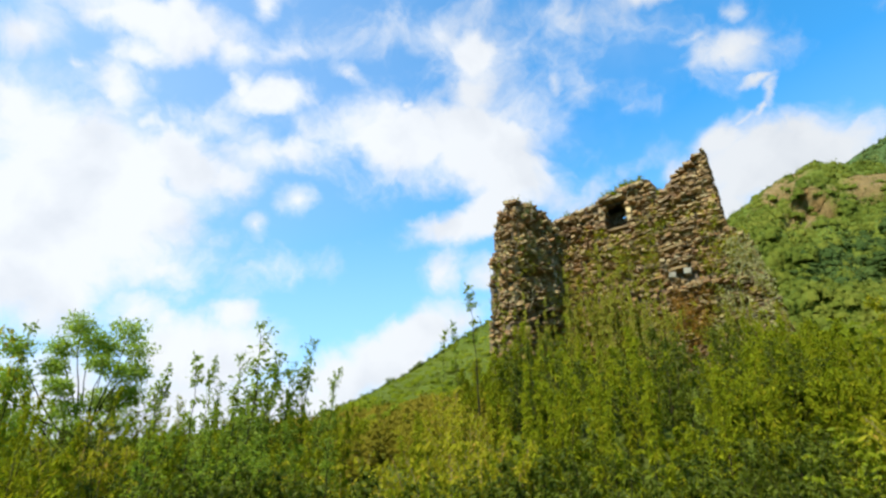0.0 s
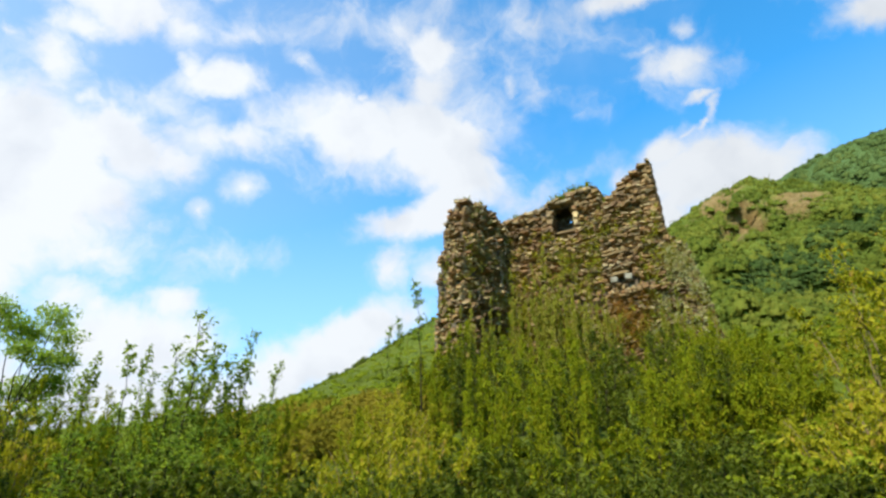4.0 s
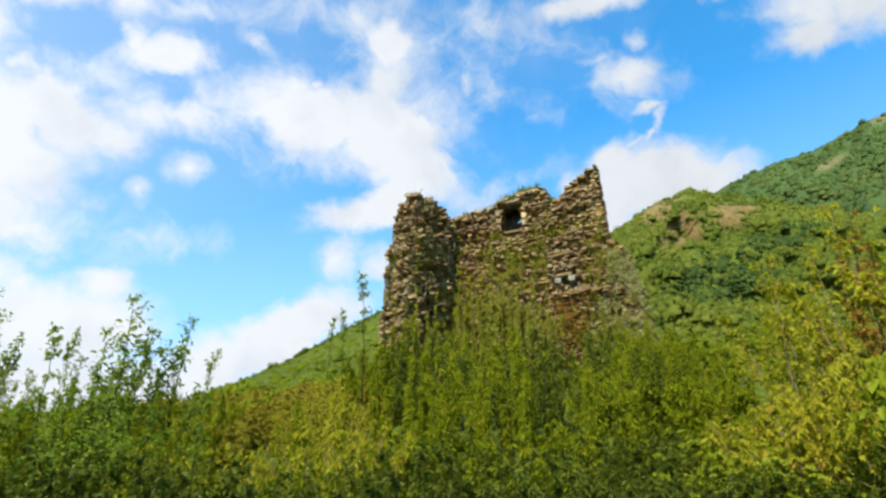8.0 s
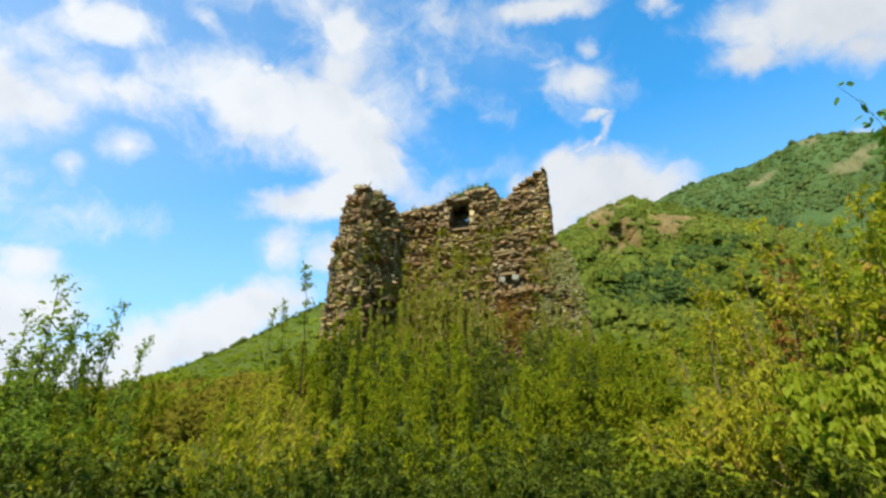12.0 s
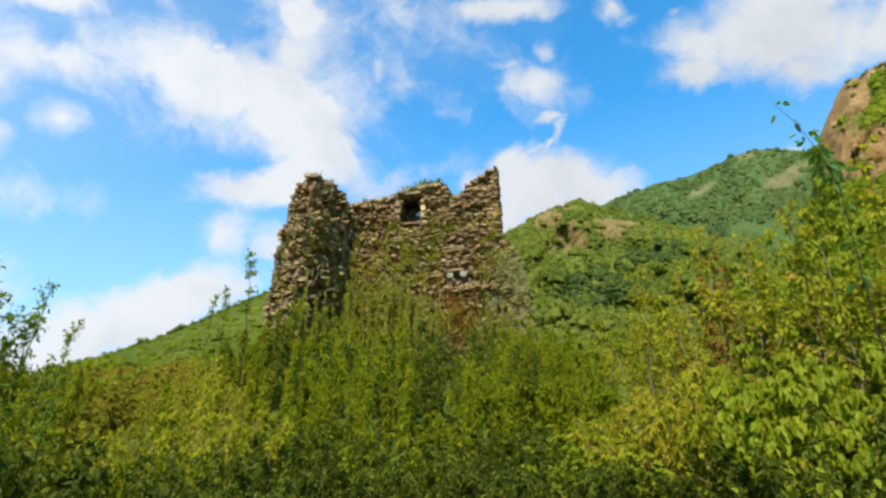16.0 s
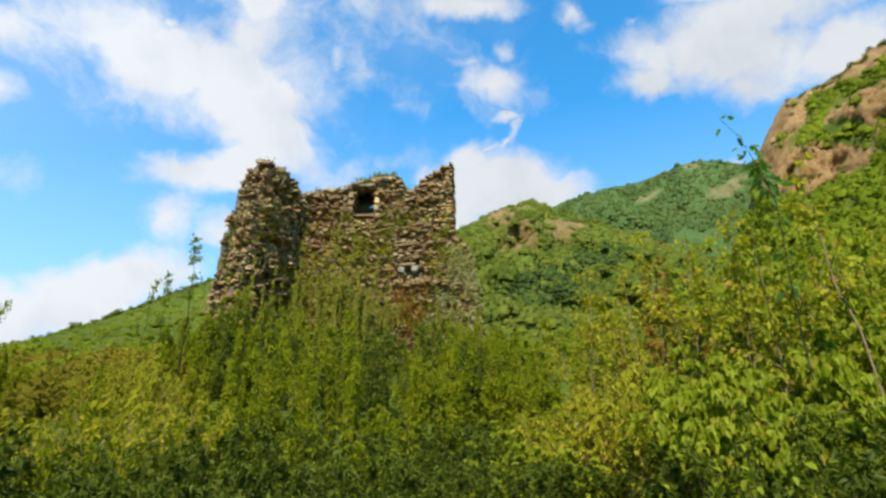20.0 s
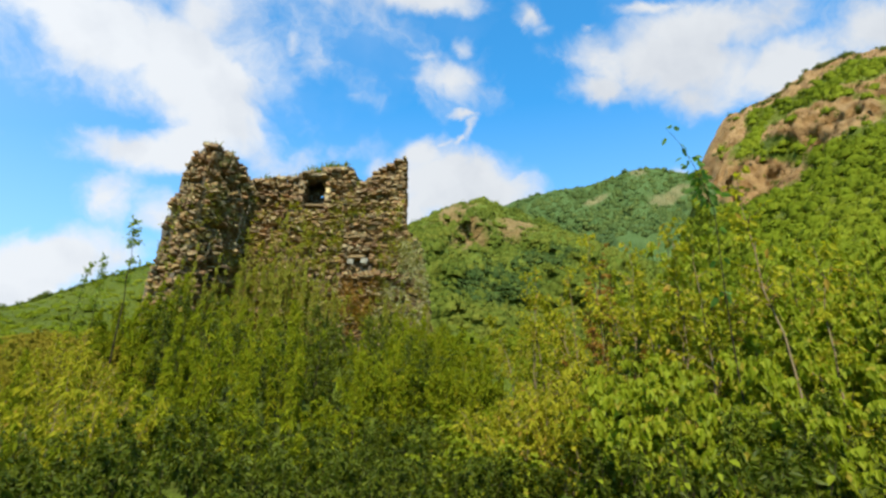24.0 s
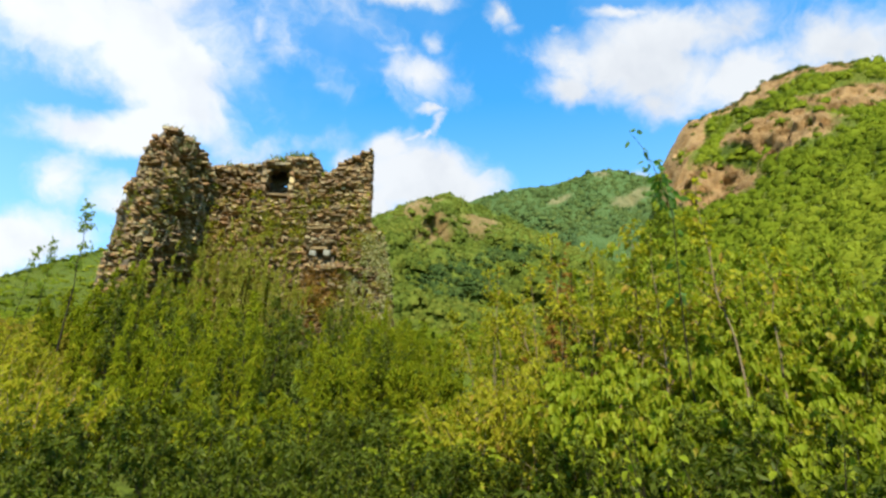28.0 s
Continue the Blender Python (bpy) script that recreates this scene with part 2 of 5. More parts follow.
# clouds away from the sun's side are a little less bright
far_side = wnode("ShaderNodeMapRange")
for key, value in (("From Min", 0.55), ("From Max", 1.25), ("To Min", 1.0), ("To Max", 0.87)):
    far_side.inputs[key].default_value = value
wt.links.new(reach.outputs["Value"], far_side.inputs["Value"])
dimmed = vector_math("SCALE")
wt.links.new(body_colour.outputs[2], dimmed.inputs[0])
wt.links.new(far_side.outputs[0], dimmed.inputs["Scale"])
both = wnode("ShaderNodeMix")
both.data_type = "RGBA"
wt.links.new(alpha.outputs[0], both.inputs[0])
wt.links.new(veil_mix.outputs[2], both.inputs[6])
wt.links.new(dimmed.outputs[0], both.inputs[7])
background = wnode("ShaderNodeBackground")
background.inputs["Strength"].default_value = 0.052
wt.links.new(both.outputs[2], background.inputs["Color"])
wt.links.new(background.outputs[0], wnode("ShaderNodeOutputWorld").inputs["Surface"])
world.cycles.sampling_method = "MANUAL"
world.cycles.sample_map_resolution = 1024

# ---------------------------------------------------------------- materials
class Nodes:
    """A short hand for building one node material."""

    def __init__(self, name):
        self.mat = bpy.data.materials.new(name)
        self.mat.use_nodes = True
        self.tree = self.mat.node_tree
        self.tree.nodes.clear()
        self.out = self.tree.nodes.new("ShaderNodeOutputMaterial")

    def add(self, kind, ins=()):
        n = self.tree.nodes.new(kind)
        for key, value in dict(ins).items():
            self.put(n.inputs[key], value)
        return n

    def put(self, socket, value):
        if isinstance(value, bpy.types.NodeSocket):
            self.tree.links.new(value, socket)
        else:
            socket.default_value = value

    def noise(self, scale, detail=4.0, rough=0.55, vector=None, distortion=0.0):
        n = self.add("ShaderNodeTexNoise", {"Scale": scale, "Detail": detail, "Roughness": rough, "Distortion": distortion})
        self.put(n.inputs["Vector"], vector if vector is not None else self.place())
        return n.outputs["Fac"]

    def place(self):
        return self.add("ShaderNodeTexCoord").outputs["Object"]

    def ramp(self, value, *stops):
        n = self.add("ShaderNodeValToRGB")
        e = n.color_ramp.elements
        while len(e) < len(stops):
            e.new(0.5)
        for el, (p, c) in zip(e, stops):
            el.position, el.color = p, (*c, 1)
        self.put(n.inputs[0], value)
        return n.outputs[0]

    def mix(self, factor, a, b, blend="MIX"):
        n = self.add("ShaderNodeMix")
        n.data_type, n.blend_type = "RGBA", blend
        self.put(n.inputs[0], factor)
        for k, v in ((6, a), (7, b)):
            self.put(n.inputs[k], v if isinstance(v, bpy.types.NodeSocket) else (*v, 1))
        return n.outputs[2]

    def math(self, op, a, b=0.0, clamp=False):
        n = self.add("ShaderNodeMath")
        n.operation, n.use_clamp = op, clamp
        self.put(n.inputs[0], a)
        self.put(n.inputs[1], b)
        return n.outputs[0]

    def between(self, value, a, b, lo=0.0, hi=1.0):
        n = self.add("ShaderNodeMapRange", {"Value": value, "From Min": a, "From Max": b, "To Min": lo, "To Max": hi})
        n.interpolation_type = "SMOOTHSTEP"
        return n.outputs[0]

    def bump(self, height, strength=0.5, distance=0.02):
        return self.add("ShaderNodeBump", {"Height": height, "Strength": strength, "Distance": distance}).outputs[0]

    def surface(self, colour, rough=0.8, normal=None, specular=0.3):
        n = self.add("ShaderNodeBsdfPrincipled", {"Base Color": colour, "Roughness": rough, "Specular IOR Level": specular})
        if normal is not None:
            self.put(n.inputs["Normal"], normal)
        return n.outputs[0]

    def done(self, shader):
        self.tree.links.new(shader, self.out.inputs["Surface"])
        return self.mat


def leaf_material(name, dark, mid, light, through=0.4, gloss=0.32, odd=None, shine=0.06):
    """Leaves that let some light through; colours vary from leaf to leaf and from plant to plant."""
    m = Nodes(name)
    geo = m.add("ShaderNodeNewGeometry")
    info = m.add("ShaderNodeObjectInfo")
    each = m.math("ADD", geo.outputs["Random Per Island"], m.math("MULTIPLY", info.outputs["Random"], 0.35))
    each = m.math("SUBTRACT", each, 0.17)
    each = m.math("ADD", each, m.math("MULTIPLY", m.math("SUBTRACT", m.noise(1.1, 3.0), 0.5), 1.1))
    stops = [(0.0, dark), (0.5, mid), (0.95, light)]
    colour = m.ramp(each, *stops)
    if odd is not None:
        pick = m.between(m.math("FRACT", m.math("ADD", m.math("MULTIPLY", geo.outputs["Random Per Island"], 37.7), m.math("MULTIPLY", info.outputs["Random"], 13.1))), 0.93, 0.95)
        colour = m.mix(pick, colour, odd)
    veins = m.noise(60.0, 3.0)
    colour = m.mix(m.math("MULTIPLY", veins, 0.35), colour, dark)
    front = m.surface(colour, gloss, specular=shine)
    warm = m.mix(1.0, colour, (1.35, 1.4, 0.6), "MULTIPLY")
    back = m.add("ShaderNodeBsdfTranslucent", {"Color": warm})
    both = m.add("ShaderNodeMixShader", {0: through})
    m.tree.links.new(front, both.inputs[1])
    m.tree.links.new(back.outputs[0], both.inputs[2])
    return m.done(both.outputs[0])


LEAF_WILLOW = leaf_material("willow_leaf", (0.108, 0.130, 0.004), (0.172, 0.194, 0.005), (0.255, 0.260, 0.009), 0.46, 0.7, odd=(0.29, 0.23, 0.01))
LEAF_SAPLING = leaf_material("sapling_leaf", (0.115, 0.165, 0.018), (0.178, 0.235, 0.032), (0.250, 0.305, 0.052), 0.58, 0.65)
# deep green, darkened further to put the thicket's shade into the leaves
LEAF_DEEP_SHADED = leaf_material("deep_green_shaded_leaf", (0.038, 0.052, 0.003), (0.064, 0.080, 0.004), (0.104, 0.118, 0.007), 0.36, 0.5, shine=0.10)
LEAF_BROAD = leaf_material("broad_leaf", (0.150, 0.180, 0.005), (0.222, 0.254, 0.010), (0.306, 0.326, 0.020), 0.52, 0.55, odd=(0.34, 0.26, 0.03), shine=0.12)
LEAF_OCHRE = leaf_material("ochre_leaf", (0.190, 0.188, 0.008), (0.275, 0.258, 0.012), (0.360, 0.318, 0.022), 0.48, 0.7, odd=(0.36, 0.22, 0.04))
LEAF_RUST = leaf_material("rust_leaf", (0.170, 0.085, 0.014), (0.270, 0.130, 0.028), (0.290, 0.205, 0.035), 0.45, 0.6)
LEAF_IVY = leaf_material("climbing_leaf", (0.140, 0.150, 0.012), (0.205, 0.208, 0.020), (0.290, 0.265, 0.040), 0.44, 0.7, odd=(0.30, 0.20, 0.05))
LEAF_DRY = leaf_material("withered_leaf", (0.200, 0.190, 0.080), (0.310, 0.290, 0.125), (0.420, 0.385, 0.190), 0.3, 0.8)
LEAF_SPRIG = leaf_material("sprig_leaf", (0.060, 0.130, 0.022), (0.088, 0.172, 0.032), (0.125, 0.215, 0.045), 0.50, 0.5, shine=0.15)
LEAF_TREE = leaf_material("tree_leaf", (0.150, 0.215, 0.034), (0.215, 0.290, 0.052), (0.285, 0.350, 0.078), 0.62, 0.6)


def bark_material(name, a, b):
    m = Nodes(name)
    n = m.noise(38.0, 6.0, 0.65)
    return m.done(m.surface(m.ramp(n, (0.3, a), (0.7, b)), 0.85, m.bump(n, 0.6, 0.01), 0.05))


BARK = bark_material("dark_brown_bark", (0.012, 0.009, 0.005), (0.042, 0.032, 0.018))
BARK_TAN = bark_material("tan_stem", (0.100, 0.070, 0.034), (0.230, 0.165, 0.085))
BARK_PALE = bark_material("pale_dry_stem", (0.20, 0.155, 0.090), (0.44, 0.345, 0.215))


def stone_material(name, tint):
    """Weathered fieldstone: each stone has its own tone; lichen and dirt lie over all."""
    m = Nodes(name)
    geo, info = m.add("ShaderNodeNewGeometry"), m.add("ShaderNodeObjectInfo")
    pos = geo.outputs["Position"]
    each = m.math("FRACT", m.math("ADD", geo.outputs["Random Per Island"], info.outputs["Random"]))
    tone = m.ramp(each, (0.0, (0.050, 0.036, 0.024)), (0.22, (0.150, 0.105, 0.058)), (0.45, (0.260, 0.180, 0.090)), (0.62, (0.220, 0.120, 0.060)), (0.80, (0.170, 0.145, 0.105)), (0.97, (0.36, 0.28, 0.17)))
    tone = m.mix(1.0, tone, tint, "MULTIPLY")
    grain = m.noise(55.0, 8.0, 0.7, pos)
    large = m.noise(1.3, 5.0, 0.6, pos)
    tone = m.mix(m.between(grain, 0.30, 0.70, 0.0, 0.60), tone, (0.075, 0.062, 0.042))
    tone = m.mix(m.between(large, 0.55, 0.75, 0.0, 0.55), tone, (0.12, 0.105, 0.07))
    tone = m.mix(m.between(m.noise(0.75, 5.0, 0.65, m.mix(1.0, pos, (7.0, 3.0, 1.0), "ADD")), 0.48, 0.66, 0.0, 0.6), tone, (0.175, 0.092, 0.052))
    lichen = m.math("MULTIPLY", m.between(m.noise(6.5, 6.0, 0.65, pos), 0.58, 0.70), 0.55)
    tone = m.mix(lichen, tone, (0.20, 0.20, 0.09))
    relief = m.math("ADD", m.math("MULTIPLY", grain, 0.6), m.noise(14.0, 5.0, 0.6, pos))
    return m.done(m.surface(tone, 0.92, m.bump(relief, 0.9, 0.04), 0.2))


STONE = stone_material("weathered_fieldstone", (1.66, 1.54, 1.15))
# a slightly greyer tint than STONE
STONE_DARK = stone_material("greyish_fieldstone", (1.60, 1.54, 1.30))
STONE_PALE = stone_material("pale_fieldstone", (1.75, 1.65, 1.25))


def mortar_material():
    m = Nodes("crumbling_earth_mortar")
    pos = m.add("ShaderNodeNewGeometry").outputs["Position"]
    fine, big = m.noise(24.0, 8.0, 0.7, pos), m.noise(2.0, 5.0, 0.6, pos)
    tone = m.ramp(fine, (0.25, (0.040, 0.032, 0.022)), (0.6, (0.130, 0.102, 0.068)), (0.8, (0.20, 0.16, 0.11)))
    tone = m.mix(m.between(big, 0.5, 0.7, 0.0, 0.5), tone, (0.05, 0.05, 0.025))
    return m.done(m.surface(tone, 0.95, m.bump(fine, 1.0, 0.06), 0.15))


MORTAR = mortar_material()


def lime_material():
    """Pale dressed stone with a weathered skin."""
    m = Nodes("dressed_pale_block")
    pos = m.add("ShaderNodeNewGeometry").outputs["Position"]
    fine = m.noise(30.0, 7.0, 0.7, pos)
    tone = m.ramp(fine, (0.3, (0.12, 0.11, 0.08)), (0.65, (0.26, 0.24, 0.18)))
    return m.done(m.surface(tone, 0.9, m.bump(fine, 0.7, 0.02), 0.2))


STONE_LIME = lime_material()


def hill_material(name, grass, scrub, rock_a, rock_b):
    """Hillside: scrubby grass, and bare rock where the mesh says so."""
    m = Nodes(name)
    pos = m.add("ShaderNodeNewGeometry").outputs["Position"]
    patch, fine = m.noise(0.05, 8.0, 0.62, pos), m.noise(0.7, 8.0, 0.7, pos)
    green = m.mix(m.between(patch, 0.40, 0.62), grass, scrub)
    green = m.mix(m.between(fine, 0.35, 0.75, 0.0, 0.45), green, (0.035, 0.060, 0.014))
    crack = m.noise(0.12, 10.0, 0.72, pos, 0.8)
    stone = m.ramp(crack, (0.30, tuple(0.45 * v for v in rock_a)), (0.45, rock_a), (0.60, rock_b), (0.78, tuple(0.7 * v for v in rock_b)))
    stone = m.mix(m.between(fine, 0.45, 0.7, 0.0, 0.5), stone, tuple(0.5 * v for v in rock_a))
    split = m.noise(0.38, 12.0, 0.78, pos, 1.6)
    stone = m.mix(m.between(split, 0.34, 0.46, 0.6, 0.0), stone, tuple(0.22 * v for v in rock_a))
    crack = m.math("ADD", crack, m.math("MULTIPLY", split, 1.5))
    marked = m.add("ShaderNodeAttribute")
    marked.attribute_name = "rock"
    bare = marked.outputs["Fac"]
    bare = m.math("ADD", bare, m.math("MULTIPLY", m.math("SUBTRACT", m.noise(0.22, 5.0, 0.6, pos), 0.50), 0.9))
    bare = m.between(m.math("ADD", bare, m.math("MULTIPLY", m.math("SUBTRACT", fine, 0.5), 1.1)), 0.20, 0.80)
    tone = m.mix(bare, green, stone)
    return m.done(m.surface(tone, 0.95, m.bump(m.math("ADD", crack, fine), 1.0, 0.9), 0.15))


HILL = hill_material("scrub_hillside", (0.140, 0.170, 0.018), (0.105, 0.140, 0.014), (0.200, 0.138, 0.050), (0.260, 0.172, 0.066))
# the air's haze is put into these greens, bluer than HILL's
PEAK = hill_material("haze_tinted_hillside", (0.074, 0.116, 0.031), (0.062, 0.104, 0.028), (0.135, 0.128, 0.050), (0.178, 0.158, 0.068))
CRAG = hill_material("rocky_hillside", (0.165, 0.182, 0.020), (0.120, 0.150, 0.012), (0.350, 0.200, 0.078), (0.465, 0.284, 0.120))


def canopy_material(name, dark, mid, light):
    m = Nodes(name)
    geo = m.add("ShaderNodeNewGeometry")
    pos = geo.outputs["Position"]
    each = m.math("ADD", m.math("MULTIPLY", geo.outputs["Random Per Island"], 0.22), m.between(m.noise(0.028, 5.0, 0.6, pos), 0.28, 0.72, 0.05, 0.6))
    each = m.math("ADD", each, m.between(m.noise(0.16, 2.0, 0.5, pos), 0.3, 0.7, 0.0, 0.36))
    tone = m.ramp(each, (0.22, dark), (0.62, mid), (1.0, light))
    leafy = m.noise(2.6, 6.0, 0.75, pos)
    tone = m.mix(m.between(leafy, 0.4, 0.7, 0.0, 0.5), tone, dark)
    front = m.surface(tone, 0.8, m.bump(leafy, 0.8, 0.35), 0.05)
    back = m.add("ShaderNodeBsdfTranslucent", {"Color": tone})
    both = m.add("ShaderNodeMixShader", {0: 0.34})
    m.tree.links.new(front, both.inputs[1])
    m.tree.links.new(back.outputs[0], both.inputs[2])
    return m.done(both.outputs[0])


WOOD_NEAR = canopy_material("sunny_scrub_canopy", (0.106, 0.138, 0.007), (0.160, 0.196, 0.010), (0.230, 0.258, 0.018))
WOOD_FAR = canopy_material("wooded_slope_canopy", (0.070, 0.096, 0.013), (0.118, 0.142, 0.018), (0.186, 0.194, 0.028))
# darker crowns that put the ridge gully's shade into their colour
WOOD_SHADED = canopy_material("shade_toned_canopy", (0.040, 0.070, 0.016), (0.062, 0.096, 0.022), (0.090, 0.124, 0.028))
# bluer than WOOD_FAR: distance haze is mixed into the crown colour
WOOD_PEAK = canopy_material("haze_tinted_canopy", (0.068, 0.104, 0.029), (0.096, 0.134, 0.033), (0.136, 0.162, 0.040))


def ground_material():
    m = Nodes("leaf_litter_and_grass")
    pos = m.add("ShaderNodeNewGeometry").outputs["Position"]
    a, b = m.noise(0.6, 6.0, 0.6, pos), m.noise(12.0, 8.0, 0.7, pos)
    tone = m.mix(m.between(a, 0.4, 0.6), (0.085, 0.110, 0.012), (0.060, 0.070, 0.012))
    tone = m.mix(m.between(b, 0.4, 0.7, 0.0, 0.7), tone, (0.030, 0.036, 0.008))
    return m.done(m.surface(tone, 0.95, m.bump(b, 0.8, 0.05), 0.03))


GROUND = ground_material()
WOOD_DRY = canopy_material("dry_scrub_canopy", (0.125, 0.108, 0.008), (0.190, 0.158, 0.012), (0.265, 0.195, 0.022))

# ---------------------------------------------------------------- mesh helpers
rng = np.random.default_rng(7)


def mesh_from(name, verts, faces, material, smooth=False):
    """A mesh from an array of points and arrays of faces (one array per corner count)."""
    me = bpy.data.meshes.new(name)
    verts = np.asarray(verts, dtype=np.float32).reshape(-1, 3)
    faces = [np.asarray(f, dtype=np.int32) for f in faces if len(f)]
    total = sum(f.size for f in faces)
    me.vertices.add(len(verts))
    me.vertices.foreach_set("co", verts.ravel())
    me.loops.add(total)
    me.loops.foreach_set("vertex_index", np.concatenate([f.ravel() for f in faces]))
    counts = np.concatenate([np.full(len(f), f.shape[1], dtype=np.int32) for f in faces])
    me.polygons.add(len(counts))
    me.polygons.foreach_set("loop_start", np.concatenate([[0], np.cumsum(counts)[:-1]]).astype(np.int32))
    me.polygons.foreach_set("loop_total", counts)
    me.polygons.foreach_set("use_smooth", np.full(len(counts), smooth))
    me.update(calc_edges=True)
    me.materials.append(material)
    return me


def part(name, me, parent, label="", kind=""):
    """One mesh object under a thing or a part."""
    ob = new(name, me)
    ob.parent = parent
    return tagged(ob, label=label, kind=kind)


def thing(name, label, category, group="", kind="", at=(0, 0, 0)):
    ob = new(name)
    ob.empty_display_size = 0.2
    ob.location = at
    return tagged(ob, label, category, group, kind)


def unit(v):
    return v / np.maximum(np.linalg.norm(v, axis=-1, keepdims=True), 1e-9)


def wobble(points, scale, seed=0.0):
    """Soft 3D noise (-1..1) at an array of points."""
    return np.array([noise.noise(Vector(p) * scale + Vector((seed, seed * 1.7, -seed))) for p in points])


def rough_noise(points, scale, seed=0.0, octaves=4):
    total, amp = np.zeros(len(points)), 1.0
    for k in range(octaves):
        total += amp * wobble(points, scale * 2 ** k, seed + 11 * k)
        amp *= 0.5
    return total


# ---------------------------------------------------------------- the lie of the land
EYE_Z = 1.7
UPHILL = np.array([math.sin(radians(36)), math.cos(radians(36))])


def ground_z(x, y):
    """Height of the near slope: level where one stands, rising to the ruin, level again behind it."""
    d = np.asarray(x) * UPHILL[0] + np.asarray(y) * UPHILL[1]
    rise = 0.34 * np.clip(d - 1.5, 0, None)
    return np.where(d < 27.5, rise, 0.34 * 26 + 0.06 * (np.clip(d, 27.5, 60) - 27.5))


def make_ground():
    radii = np.concatenate([np.linspace(0.4, 40, 70), np.geomspace(43, 3000, 26)])
    turns = np.linspace(0, 2 * math.pi, 121)[:-1]
    rr, aa = np.meshgrid(radii, turns, indexing="ij")
    x, y = rr * np.sin(aa), rr * np.cos(aa)
    z = ground_z(x, y)
    flat = np.stack([x.ravel(), y.ravel(), np.zeros(x.size)], 1)
    z = z + (0.10 * rough_noise(flat, 0.5, 3.0) * np.clip(rr.ravel() / 4, 0, 1)).reshape(z.shape)
    verts = np.concatenate([[[0, 0, 0]], np.stack([x, y, z], -1).reshape(-1, 3)])
    n, m = len(radii), len(turns)
    i, j = np.meshgrid(np.arange(n - 1), np.arange(m), indexing="ij")
    a = 1 + i * m + j
    b = 1 + i * m + (j + 1) % m
    quads = np.stack([a, b, b + m, a + m], -1).reshape(-1, 4)
    fan = np.stack([np.zeros(m, int), 1 + (np.arange(m) + 1) % m, 1 + np.arange(m)], 1)
    ob = new("ground", mesh_from("ground", verts, [quads[:, ::-1], fan[:, ::-1]], GROUND, True))
    tagged(ob, "overgrown sloping ground of grass and leaf litter", "ground", kind="structure")


make_ground()


# ---------------------------------------------------------------- hills
def crown_template(seed, cards=30, core=0.42, fine=0.6):
    """A far crown: a lumpy core with ragged leaf masses standing out of it, about 1 across and 1 high."""
    r = np.random.default_rng(seed)
    bm = bmesh.new()
    bmesh.ops.create_icosphere(bm, subdivisions=1, radius=core)
    pts = np.array([v.co for v in bm.verts])
    tri = np.array([[v.index for v in f.verts] for f in bm.faces])
    bm.free()
    tri = tri[pts[tri].mean(axis=1)[:, 2] > -0.12]
    lump = 1 + 0.34 * rough_noise(pts, 2.6, seed * 3.1, 3)
    pts = pts * lump[:, None] * np.array([1, 1, 0.85])
    # ragged leaf masses
    d = unit(r.normal(size=(cards, 3)) + np.array([0, 0, 0.35]))
    lumpy = 1 + 0.30 * rough_noise(d, 1.7, seed * 5.3, 2)
    base = d * lumpy[:, None] * (0.36 + 0.18 * r.random((cards, 1))) * np.array([1, 1, 0.9])
    side, other = unit(np.cross(d, r.normal(size=(cards, 3)))), r.normal(size=(cards, 3))
    up = unit(np.cross(side, d) + 0.5 * other)
    size = fine * (0.09 + 0.10 * r.random((cards, 1)))
    a, b, c = base - side * size, base + side * size * 0.9, base + up * size * 1.4 + d * 0.10 * fine
    e = base - up * size * 0.6 + d * 0.16 * fine
    first = len(pts)
    verts = np.concatenate([pts, np.stack([a, e, b, c], 1).reshape(-1, 3)])
    k = first + 4 * np.arange(cards)
    tri = np.concatenate([tri, np.stack([k, k + 1, k + 3], 1), np.stack([k + 1, k + 2, k + 3], 1)])
    return verts, tri


CROWNS = [crown_template(k, 16, 0.46, 0.7) for k in range(8)]
FINE_CROWNS = [crown_template(k + 20, 100, 0.27, 0.50) for k in range(6)]


def scatter_crowns(name, spots, sizes, material, label, crowns=CROWNS, flat=1.0):
    """Many far bushes and trees joined into one piece of woodland."""
    verts, tris, first = [], [], 0
    for p, s in zip(spots, sizes):
        v, t = crowns[rng.integers(len(crowns))]
        a = rng.random() * 6.283
        c, q = math.cos(a), math.sin(a)
        turn = np.array([[c, -q, 0], [q, c, 0], [0, 0, 1]])
        v = (v * np.array([1, 1, flat * (0.6 + 0.5 * rng.random())])) @ turn.T * s + p + np.array([0, 0, (0.16 if flat == 1.0 else -0.04) * s])
        verts.append(v)
        tris.append(t + first)
        first += len(v)
    ob = new(name, mesh_from(name, np.concatenate(verts), [np.concatenate(tris)], material, True))
    return tagged(ob, label, "woodland", kind="stuff")


